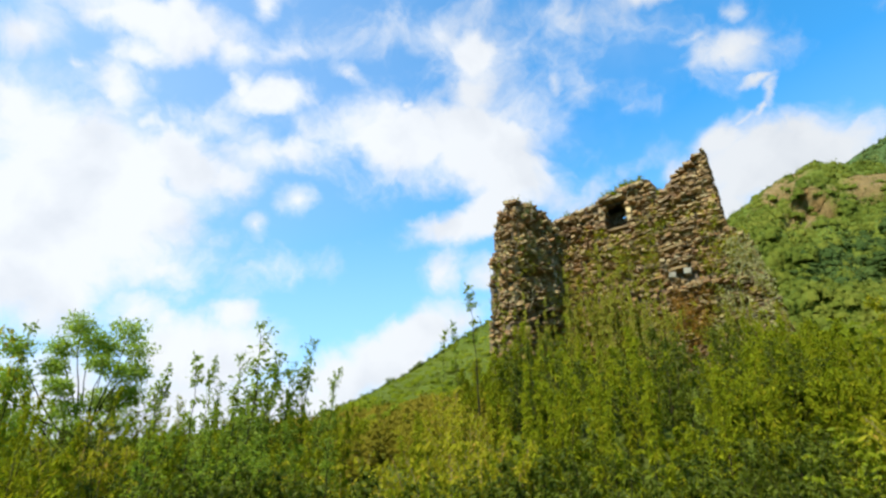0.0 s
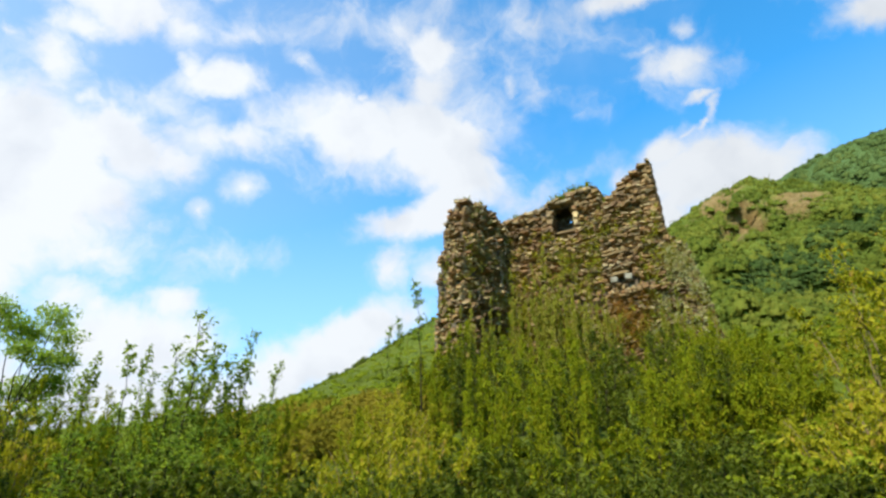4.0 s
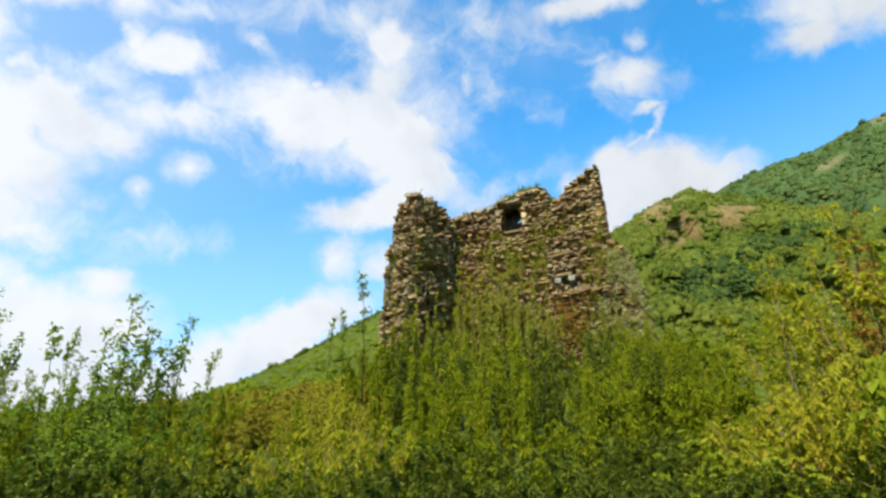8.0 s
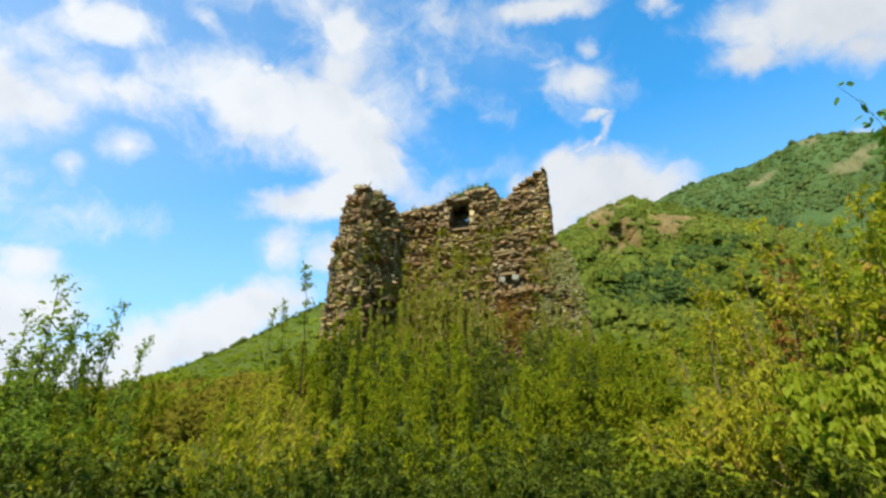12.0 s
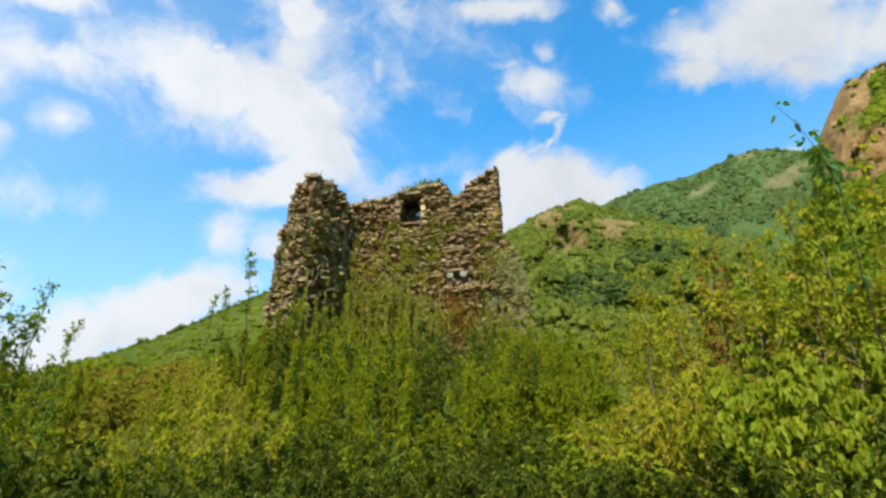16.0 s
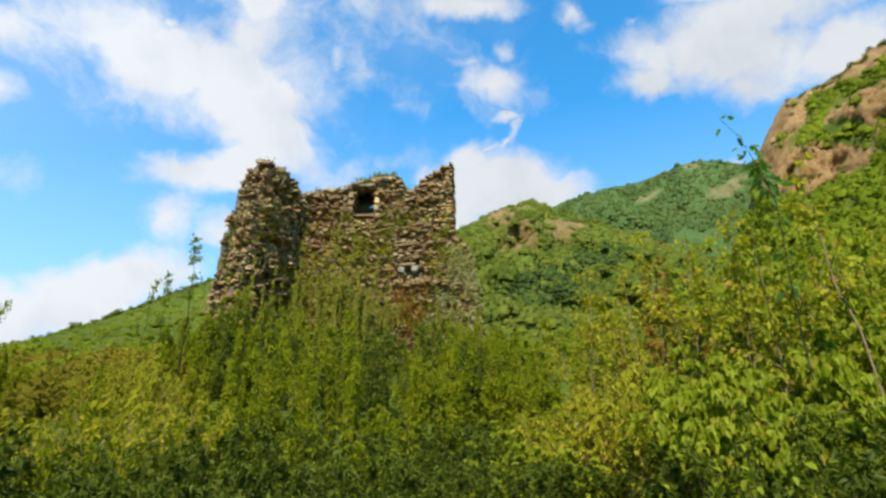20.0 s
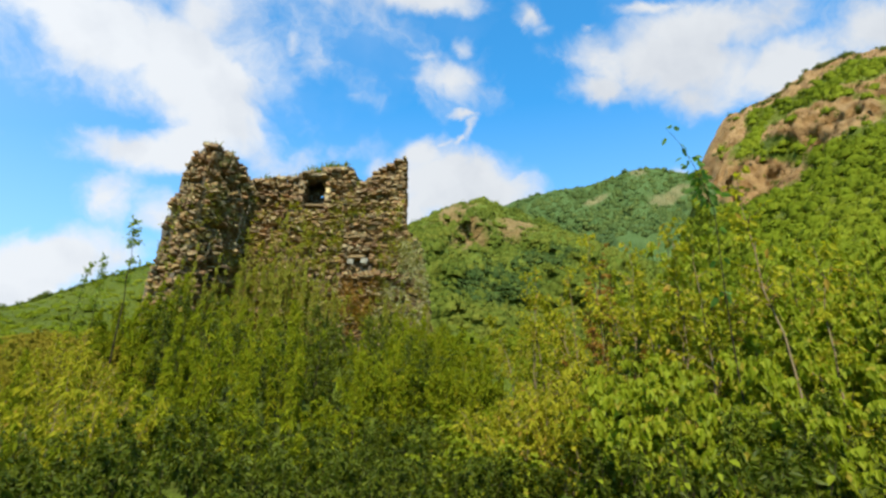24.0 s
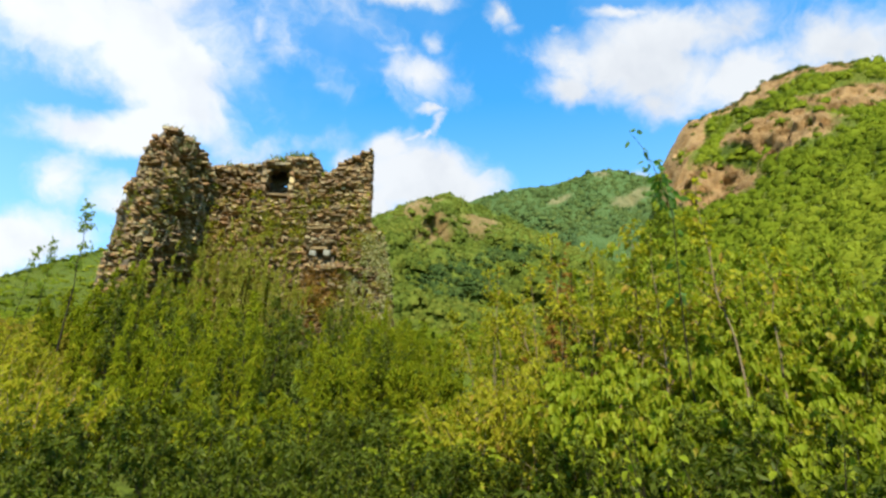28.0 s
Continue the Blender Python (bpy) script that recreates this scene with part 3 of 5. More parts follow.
def hill(name, skyline, distance, foot, material, label, bare, rugged, steps=(150, 70), craggy=0.2):
    """A hillside whose crest stands at the given elevations (azimuth, degrees); distance and foot: metres to its crest and
    to its foot, by azimuth; bare(az, el): where rock shows. Returns a function that gives points on it."""
    az_k, el_k = np.array(skyline).T
    dist_k, foot_k = np.array(distance).T, np.array(foot).T
    azs = np.linspace(az_k[0], az_k[-1], steps[0])
    us = np.concatenate([np.linspace(0, 1, steps[1]), [1.06, 1.2, 1.5, 2.0]])
    crest = np.interp(azs, az_k, el_k)
    crest = crest + 0.28 * np.array([noise.noise(Vector((a * 0.9, foot_k[1][0], 0))) for a in azs]) + 0.12 * np.array([noise.noise(Vector((a * 2.7, 3, 1))) for a in azs])

    def place(az, u):
        """Points by azimuth and by the share of the way from foot to crest."""
        c = np.interp(az, azs, crest)
        r0, r1 = np.interp(az, *foot_k), np.interp(az, *dist_k)
        r = r0 + (r1 - r0) * u
        z0 = ground_z(r0 * np.sin(np.radians(az)), r0 * np.cos(np.radians(az))) - 2.0
        z1 = EYE_Z + r1 * np.tan(np.radians(c))
        up = np.clip(u, 0, 1)
        z = z0 + (z1 - z0) * (0.72 * up + 0.28 * up ** 2)
        z = np.where(u > 1, z1 - (u - 1) * (z1 - z0) * 0.8, z)
        return np.stack([r * np.sin(np.radians(az)), r * np.cos(np.radians(az)), z], -1)

    aa, uu = np.meshgrid(azs, us, indexing="ij")
    pts = place(aa.ravel(), uu.ravel())
    flat = np.hypot(pts[:, 0], pts[:, 1])
    el = np.degrees(np.arctan2(pts[:, 2] - EYE_Z, flat))
    fade = np.clip(uu.ravel() * 4, 0, 1) * np.clip((1.02 - uu.ravel()) * 3, 0.08, 1)
    rock = bare(aa.ravel(), el)
    scale = rugged * flat / 150
    bulge = rough_noise(pts * np.array([1, 1, 0.45]), 0.032 * 150 / flat.mean(), 5.0, 5)
    crag = np.abs(rough_noise(pts, 0.16 * 150 / flat.mean(), 9.0, 5))
    out = -np.stack([pts[:, 0], pts[:, 1], np.zeros(len(pts))], 1) / flat[:, None]
    pts = pts + out * (scale * fade * (bulge * 2.6 + craggy * rock * (1.5 - 3.6 * crag)))[:, None]
    n, m = len(azs), len(us)
    i, j = np.meshgrid(np.arange(n - 1), np.arange(m - 1), indexing="ij")
    a = i * m + j
    quads = np.stack([a, a + m, a + m + 1, a + 1], -1).reshape(-1, 4)
    me = mesh_from(name, pts, [quads], material, True)
    attr = me.attributes.new("rock", "FLOAT", "POINT")
    attr.data.foreach_set("value", rock.astype(np.float32))
    tagged(new(name, me), label, "hill", kind="structure")
    grid = pts.reshape(n, m, 3)

    def spots(count, az0, az1, keep, u0=0.02, u1=1.0):
        """Random places on the hill, where keep(az, el) allows."""
        a = rng.uniform(az0, az1, count)
        u = rng.uniform(u0, u1, count) ** 0.9
        fi = np.clip((a - azs[0]) / (azs[-1] - azs[0]) * (n - 1), 0, n - 1.001)
        fj = np.clip(u * (steps[1] - 1), 0, steps[1] - 1.001)
        i0, j0 = fi.astype(int), fj.astype(int)
        ti, tj = (fi - i0)[:, None], (fj - j0)[:, None]
        p = (grid[i0, j0] * (1 - ti) + grid[i0 + 1, j0] * ti) * (1 - tj) + (grid[i0, j0 + 1] * (1 - ti) + grid[i0 + 1, j0 + 1] * ti) * tj
        e = np.degrees(np.arctan2(p[:, 2] - EYE_Z, np.hypot(p[:, 0], p[:, 1])))
        ok = rng.random(count) < keep(a, e)
        return p[ok]

    return spots


def blot(az, el, a0, e0, wide, high, tilt=0.0):
    """1 inside a soft tilted oval, 0 outside."""
    c, s = math.cos(radians(tilt)), math.sin(radians(tilt))
    x, y = (az - a0) * c + (el - e0) * s, (el - e0) * c - (az - a0) * s
    return np.clip(1.6 - 1.6 * np.sqrt((x / wide) ** 2 + (y / high) ** 2), 0, 1)


def ragged_edge(az, el, seed):
    return np.array([noise.noise(Vector((a * 0.9, e * 1.3, seed))) + 0.5 * noise.noise(Vector((a * 2.3, e * 2.9, seed))) for a, e in zip(az, el)])


def bare_ridge(az, el):
    rock = 0.85 * np.maximum.reduce([blot(az, el, 36.4, 25.6, 3.8, 2.2, 18), blot(az, el, 34.8, 27.8, 4.2, 1.5, 24), blot(az, el, 41.5, 26.4, 3.6, 1.4, -10), 0 * az])
    return np.clip(rock + 0.35 * ragged_edge(az, el, 2.0) * (rock > 0), 0, 1)


def bare_peak(az, el):
    rock = np.maximum.reduce([blot(az, el, 55.3, 30.3, 1.6, 0.4), blot(az, el, 58.0, 27.8, 3.2, 0.9, 10), blot(az, el, 50.5, 28.2, 2.0, 0.5, 15)])
    return np.clip(0.95 * rock + 0.35 * ragged_edge(az, el, 4.0) * (rock > 0), 0, 1)


def bare_crag(az, el):
    rock = np.maximum.reduce([
        blot(az, el, 64.5, 31.9, 3.4, 2.0, 45), blot(az, el, 62.8, 29.8, 2.2, 1.6, 60),
        blot(az, el, 72.0, 30.8, 7.0, 2.1, -9), blot(az, el, 70.6, 31.6, 3.0, 1.5, 6),
        blot(az, el, 79.2, 31.8, 6.4, 1.3, -18), blot(az, el, 71.0, 34.3, 5.6, 0.9, 9),
        blot(az, el, 65.6, 27.7, 5.8, 2.2, 4), blot(az, el, 77.5, 34.6, 3.6, 0.6, -16)])
    green = np.maximum.reduce([
        blot(az, el, 70.6, 33.0, 5.2, 0.85, 6), blot(az, el, 66.6, 31.0, 2.6, 0.6, 40), blot(az, el, 75.8, 33.4, 3.6, 0.7, -12),
        blot(az, el, 68.7, 29.6, 2.2, 0.6, 0), blot(az, el, 82.0, 33.0, 3.0, 0.6, -20)])
    return np.clip(rock * 1.6 + 0.40 * ragged_edge(az, el, 6.0) * (rock > 0) - 1.3 * green, 0, 1)


ridge_spots = hill(
    "wooded_ridge", [(-75, 5), (-45, 6.5), (-30, 7.5), (-12, 10.0), (-9.1, 11.8), (-5.3, 13.8), (-1.4, 16.2), (2.1, 18.4), (5.4, 20.2), (14, 23.2), (23, 25.0), (30, 26.6), (33.4, 28.3), (37.5, 29.4), (39.3, 29.0), (41.5, 28.2), (46, 26.2), (54, 22.5), (68, 16)],
    [(-75, 150), (-12, 95), (6, 120), (30, 240), (40, 300), (68, 330)], [(-75, 60), (-12, 42), (30, 75), (68, 110)],
    HILL, "green wooded ridge with patches of bare earth", bare_ridge, 6.0, craggy=0.10)
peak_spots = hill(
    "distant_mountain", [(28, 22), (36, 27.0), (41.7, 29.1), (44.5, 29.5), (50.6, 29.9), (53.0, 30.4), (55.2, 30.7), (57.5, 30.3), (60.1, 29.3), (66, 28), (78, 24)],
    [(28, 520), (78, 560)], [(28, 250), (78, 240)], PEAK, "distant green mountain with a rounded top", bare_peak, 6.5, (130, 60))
crag_spots = hill(
    "rocky_hill", [(52, 13), (56.0, 19), (59.5, 25.5), (60.8, 29.0), (61.6, 30.4), (63.3, 32.3), (64.7, 33.6), (67.0, 33.8), (69.5, 34.1), (72.4, 35.1), (75, 35.3), (78.7, 34.7), (82, 33.4), (95, 29), (115, 23), (140, 14)],
    [(52, 165), (62, 160), (85, 140), (140, 150)], [(52, 60), (70, 42), (140, 45)],
    CRAG, "steep sunlit hill of brown rock and green scrub", bare_crag, 3.4, (260, 130), 0.6)


def gully_shade(az, el):
    """How strongly the gully's shade is painted, by azimuth and elevation."""
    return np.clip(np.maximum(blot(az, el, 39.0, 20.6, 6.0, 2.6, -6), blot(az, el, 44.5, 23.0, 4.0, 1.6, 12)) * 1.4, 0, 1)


def woods():
    p = ridge_spots(7600, 27, 56, lambda a, e: np.clip(0.96 - 0.85 * bare_ridge(a, e) - 0.9 * gully_shade(a, e), 0.05, 1), 0.18)
    scatter_crowns("ridge_woodland", p, 0.9 + 4.6 * rng.random(len(p)) ** 3.2, WOOD_FAR, "dense green trees covering the ridge", flat=1.2)
    # crowns in the darkened green paint the gully's shade
    p = ridge_spots(4200, 31, 49, lambda a, e: gully_shade(a, e), 0.15)
    scatter_crowns("gully_grove", p, 1.6 + 3.0 * rng.random(len(p)) ** 2.0, WOOD_SHADED, "green trees in the ridge's gully, darkened to stand for its shade", flat=0.9)
    p = ridge_spots(2600, -14, 9, lambda a, e: 0.9 + 0 * a, 0.05)
    scatter_crowns("ridge_scrub", p, 0.35 + 1.3 * rng.random(len(p)) ** 2.2, WOOD_NEAR, "low sunny scrub on the ridge's flank", flat=0.7)
    p = ridge_spots(110, -12, 6, lambda a, e: 0.9 + 0 * a, 0.97, 1.0)
    scatter_crowns("skyline_scrub", p, 0.4 + 1.0 * rng.random(len(p)) ** 2.0, WOOD_FAR, "bushes along the ridge's skyline", FINE_CROWNS)
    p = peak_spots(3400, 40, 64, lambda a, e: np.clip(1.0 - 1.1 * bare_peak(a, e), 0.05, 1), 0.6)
    scatter_crowns("mountain_woodland", p, 1.5 + 6.5 * rng.random(len(p)) ** 3.0, WOOD_PEAK, "green woods on the far mountain, tinted with haze", flat=1.1)
    p = crag_spots(8500, 55, 86, lambda a, e: np.clip(1.0 - 2.6 * bare_crag(a, e), 0.03, 1) * 0.9, 0.10)
    scatter_crowns("hill_scrub", p, 0.6 + 2.6 * rng.random(len(p)) ** 2.2, WOOD_NEAR, "bright green scrub growing between the rocks", flat=1.25)
    p = crag_spots(620, 58, 95, lambda a, e: 0.30 + 0 * a, 0.4)
    scatter_crowns("ledge_scrub", p, rng.uniform(0.7, 1.8, len(p)), WOOD_FAR, "dark bushes rooted in the rock ledges", FINE_CROWNS)
    p = crag_spots(150, 66, 92, lambda a, e: 0.75 + 0 * a, 0.965, 1.0)
    scatter_crowns("crest_scrub", p, rng.uniform(0.7, 1.7, len(p)), WOOD_FAR, "bushes along the rocky hill's crest", FINE_CROWNS)


woods()

# ---------------------------------------------------------------- the ruined tower
CORNER = np.array([5.41, 24.4])          # where the inner faces of its two walls meet
ALONG = np.array([0.788, -0.616])        # along the long wall
TOWARD = np.array([-0.616, -0.788])      # along the short wall, and out of the long wall's inner face


def stone_mesh(seed, material):
    """A rough slab, 1 x 1 x 1 about its centre, with chipped corners."""
    r = np.random.default_rng(seed + 40)
    bm = bmesh.new()
    bmesh.ops.create_cube(bm, size=1.0)
    bmesh.ops.bevel(bm, geom=list(bm.edges), offset=0.10, segments=1, affect="EDGES")
    for v in bm.verts:
        v.co += Vector(r.uniform(-0.095, 0.095, 3))
        v.co.x *= 1 + 0.34 * v.co.z * r.uniform(-1, 1)
    me = bpy.data.meshes.new("stone")
    bm.to_mesh(me)
    bm.free()
    me.materials.append(material)
    return me


STONES = [stone_mesh(k, STONE) for k in range(9)]
STONES_DARK = [stone_mesh(k, STONE_DARK) for k in range(6)]
STONES_LIME = [stone_mesh(k, STONE_LIME) for k in range(2)]
STONES_PALE = [stone_mesh(k, STONE_PALE) for k in range(6)]

ruin = thing("ruined_tower", "ruined stone tower with two broken fieldstone walls", "ruin", at=(CORNER[0], CORNER[1], 7.9))


def wall_core(name, origin, axis, out, length, depth, solid, label, z0=5.0, z1=17.0, cell=0.22, start=-0.99):
    """The earth-mortared core of a wall: cells that solid(s, z, d) fills, skinned and roughened. axis: along the wall; out: out of
    its seen face; d runs from 0 at that face to depth behind it."""
    ns, nz, nd = int((length - start) / cell) + 2, int((z1 - z0) / cell), 4
    dd = depth / nd
    s_at = start + (np.arange(ns) + 0.5) * cell
    z_at = z0 + (np.arange(nz) + 0.5) * cell
    fill = np.zeros((ns + 2, nz + 2, nd + 2), bool)
    for i, s in enumerate(s_at):
        for k, z in enumerate(z_at):
            for j in range(nd):
                fill[i + 1, k + 1, j + 1] = solid(s, z, (j + 0.5) * dd)
    index, verts, quads = {}, [], []

    def corner(i, k, j):
        key = (i, k, j)
        if key not in index:
            index[key] = len(verts)
            verts.append((start + (i - 1) * cell, z0 + (k - 1) * cell, (j - 1) * dd))
        return index[key]

    sides = (((1, 0, 0), ((1, 0, 0), (1, 1, 0), (1, 1, 1), (1, 0, 1))), ((-1, 0, 0), ((0, 0, 0), (0, 0, 1), (0, 1, 1), (0, 1, 0))),
             ((0, 1, 0), ((0, 1, 0), (0, 1, 1), (1, 1, 1), (1, 1, 0))), ((0, 0, 1), ((0, 0, 1), (1, 0, 1), (1, 1, 1), (0, 1, 1))),
             ((0, 0, -1), ((0, 0, 0), (0, 1, 0), (1, 1, 0), (1, 0, 0))))
    for i, k, j in np.argwhere(fill):
        for step, square in sides:
            if not fill[i + step[0], k + step[1], j + step[2]]:
                quads.append([corner(i + a, k + b, j + c) for a, b, c in square])
    local = np.array(verts, float)
    shift = np.stack([rough_noise(local, 2.2, q, 2) for q in (1.0, 2.0, 3.0)], 1)
    local = local + shift * np.array([0.07, 0.07, 0.05])
    xy = origin[None] + local[:, :1] * axis[None] - (local[:, 2:] + 0.20) * out[None]
    me = mesh_from(name, np.column_stack([xy - CORNER, local[:, 1] - 7.9]), [np.array(quads)], MORTAR)
    return part(name, me, ruin, label)


def lay(parent, meshes, centre, axis, out, size, tilt=0.0, loose=None):
    """One stone: size along the wall, up, and into the wall."""
    x, y = axis, -out
    m = Matrix(((x[0], y[0], 0, centre[0] - CORNER[0]), (x[1], y[1], 0, centre[1] - CORNER[1]), (0, 0, 1, centre[2] - 7.9), (0, 0, 0, 1)))
    me = meshes[rng.integers(len(meshes))]
    m = m @ pose(0, 0, 0, rng.uniform(-5, 5), tilt + rng.uniform(-4, 4), rng.uniform(-7, 7)) @ Matrix.Diagonal((size[0], size[2], size[1], 1))
    if loose is not None:
        loose.append((me, m))
        return
    ob = new("stone", me)
    ob.parent = parent
    ob.matrix_basis = m


def join_stones(pieces, parent):
    """Stones too far up or too small to pick apart become one part."""
    verts, quads, tris, first = [], [], [], 0
    for me, place in pieces:
        co = np.empty(len(me.vertices) * 3, np.float32)
        me.vertices.foreach_get("co", co)
        co = co.reshape(-1, 3)
        m = np.array(place)
        verts.append(co @ m[:3, :3].T + m[:3, 3])
        for p in me.polygons:
            (quads if len(p.vertices) == 4 else tris).append([first + v for v in p.vertices])
        first += len(co)
    material = pieces[0][0].materials[0]
    me = mesh_from("rubble", np.concatenate(verts), [np.array(quads), np.array(tris)], material)
    return part("rubble", me, parent, kind="stuff")


def face_stones(core, origin, axis, out, length, solid, choose, single, low, high, skip=0.23, proud=0.10, edge=None):
    """Courses of rough slabs over one face. single(s, z): whether a stone is kept as a piece of its own."""
    loose, z = [], low
    while z < high:
        h = rng.choice([0.035, 0.055, 0.08, 0.13], p=[0.28, 0.38, 0.25, 0.09]) * rng.uniform(0.9, 1.1)
        s = rng.uniform(-0.2, 0.1)
        while s < length:
            w = rng.uniform(0.07, 0.25) * (1.4 if h < 0.09 else 1.0)
            if edge is not None and z > 12.8 and s + w > edge(z) > s:
                w = edge(z) - s
            mid, zz = s + w / 2, z + h / 2 + 0.09 * math.sin(s * 1.7 + z) + rng.uniform(-0.025, 0.025)
            hollow = skip * (0.5 + 5.0 * max(0.0, noise.noise(Vector((mid * 1.1, zz * 2.3, 7.0)))))
            if solid(mid, zz, 0.05) and not (core is long_core and 4.86 < mid < 5.82 and 11.14 < zz < 11.62) and rng.random() > hollow:
                deep = rng.uniform(0.34, 0.46)
                stand = rng.normal(0.02, proud) + 0.30 * noise.noise(Vector((mid * 0.6, zz * 2.6, 3.0)))
                xy = origin + axis * mid + out * (stand - deep / 2 + 0.04)
                lay(core, choose(mid, zz), (xy[0], xy[1], zz), axis, out, (w * rng.uniform(0.82, 1.08), h * rng.uniform(0.75, 1.05), deep), rng.normal(0, 7), None if single(mid, zz) else loose)
            s += w
        z += h
    by = {}
    for piece in loose:
        by.setdefault(piece[0].materials[0].name, []).append(piece)
    for pieces in by.values():
        join_stones(pieces, core)


# heights of the broken top along the long wall, and how far the wall reaches at each height
def long_top(s):
    z = np.interp(s, [-1.2, 0.0, 0.5, 1.5, 2.4, 2.9, 3.6, 4.6, 5.1, 5.5, 6.0, 6.5, 7.0, 7.35, 8.6], [15.4, 15.55, 15.7, 15.66, 15.8, 16.0, 16.25, 16.15, 15.2, 15.35, 15.9, 16.35, 16.6, 16.7, 16.7])
    return z + 0.10 * noise.noise(Vector((s * 2.3, 1, 5))) + 0.06 * noise.noise(Vector((s * 6.1, 1, 5)))


def long_end(z):
    e = np.interp(z, [6.0, 9.0, 10.9, 12.3, 12.62, 12.75, 15.0, 17.0], [8.75, 8.55, 8.27, 7.95, 7.65, 7.42, 7.33, 7.26])
    return e + (0.05 * noise.noise(Vector((z * 3.1, 4, 2))) if z < 12.7 else 0.0)


def long_solid(s, z, d):
    if z > long_top(s) or s > long_end(z) - 0.22 * d or s < -1.0:
        return False
    # the window: a wide embrasure narrowing to a slit at the outer face
    if 2.56 < s < 3.60 and 14.20 < z < 15.66 - 0.55 * (s - 3.08) ** 2:
        if d < 0.78:
            return False
        if 2.94 < s < 3.16 and 15.12 < z < 15.34:
            return False
    if 3.0 < s < 3.75 and 13.98 < z < 14.22 and d < 0.3:      # a slot under the sill
        return False
    if 5.22 < s < 5.48 and 11.16 < z < 11.46 and d < 0.5:     # a putlog hole
        return False
    return True


def short_top(s):
    z = np.interp(s, [-1.0, 0.0, 0.7, 1.2, 2.0, 2.7, 3.3, 3.8, 4.6], [15.5, 15.5, 15.35, 15.4, 15.55, 15.4, 15.25, 14.95, 14.6])
    return z + 0.10 * noise.noise(Vector((s * 2.9, 7, 5)))


def short_end(z):
    e = np.interp(z, [6.0, 9.0, 10.5, 12.0, 12.5, 12.9, 14.6, 15.0, 15.6], [4.40, 4.20, 4.05, 3.95, 3.85, 3.58, 3.45, 3.3, 2.9])
    return e + 0.07 * noise.noise(Vector((z * 2.1, 9, 2)))


def short_drop(s, d):
    """How far the crest of the stub has fallen away towards its outer side and its end."""
    return 1.0 * max(0.0, d - 0.42) * min(1.0, max(0.0, s - 0.8)) + 0.9 * max(0.0, abs(d - 0.36) - 0.14) * max(0.0, s - 2.5)


def short_solid(s, z, d):
    return 0 <= s + 0.1 and z < short_top(s) - short_drop(s, d) and s < short_end(z) and not (0.15 < s < 0.45 and 11.7 < z < 12.3 and d < 0.4)


SHORT_DEEP, LONG_DEEP = 0.98, 1.05
long_core = wall_core("long_wall", CORNER, ALONG, TOWARD, 9.0, LONG_DEEP, lambda s, z, d: long_solid(s + (0.2 if s > 5 else 0.0), z, d), "brown rubble wall with a broken window")
short_core = wall_core("short_wall", CORNER, TOWARD, ALONG, 5.0, SHORT_DEEP, short_solid, "jutting wall stub, dark on its inner side")


def tone_long(s, z):
    if (s > 7.6 and z < 12.7 and rng.random() < 0.9) or rng.random() < 0.04:
        return STONES_PALE
    return STONES_DARK if rng.random() < 0.26 else STONES


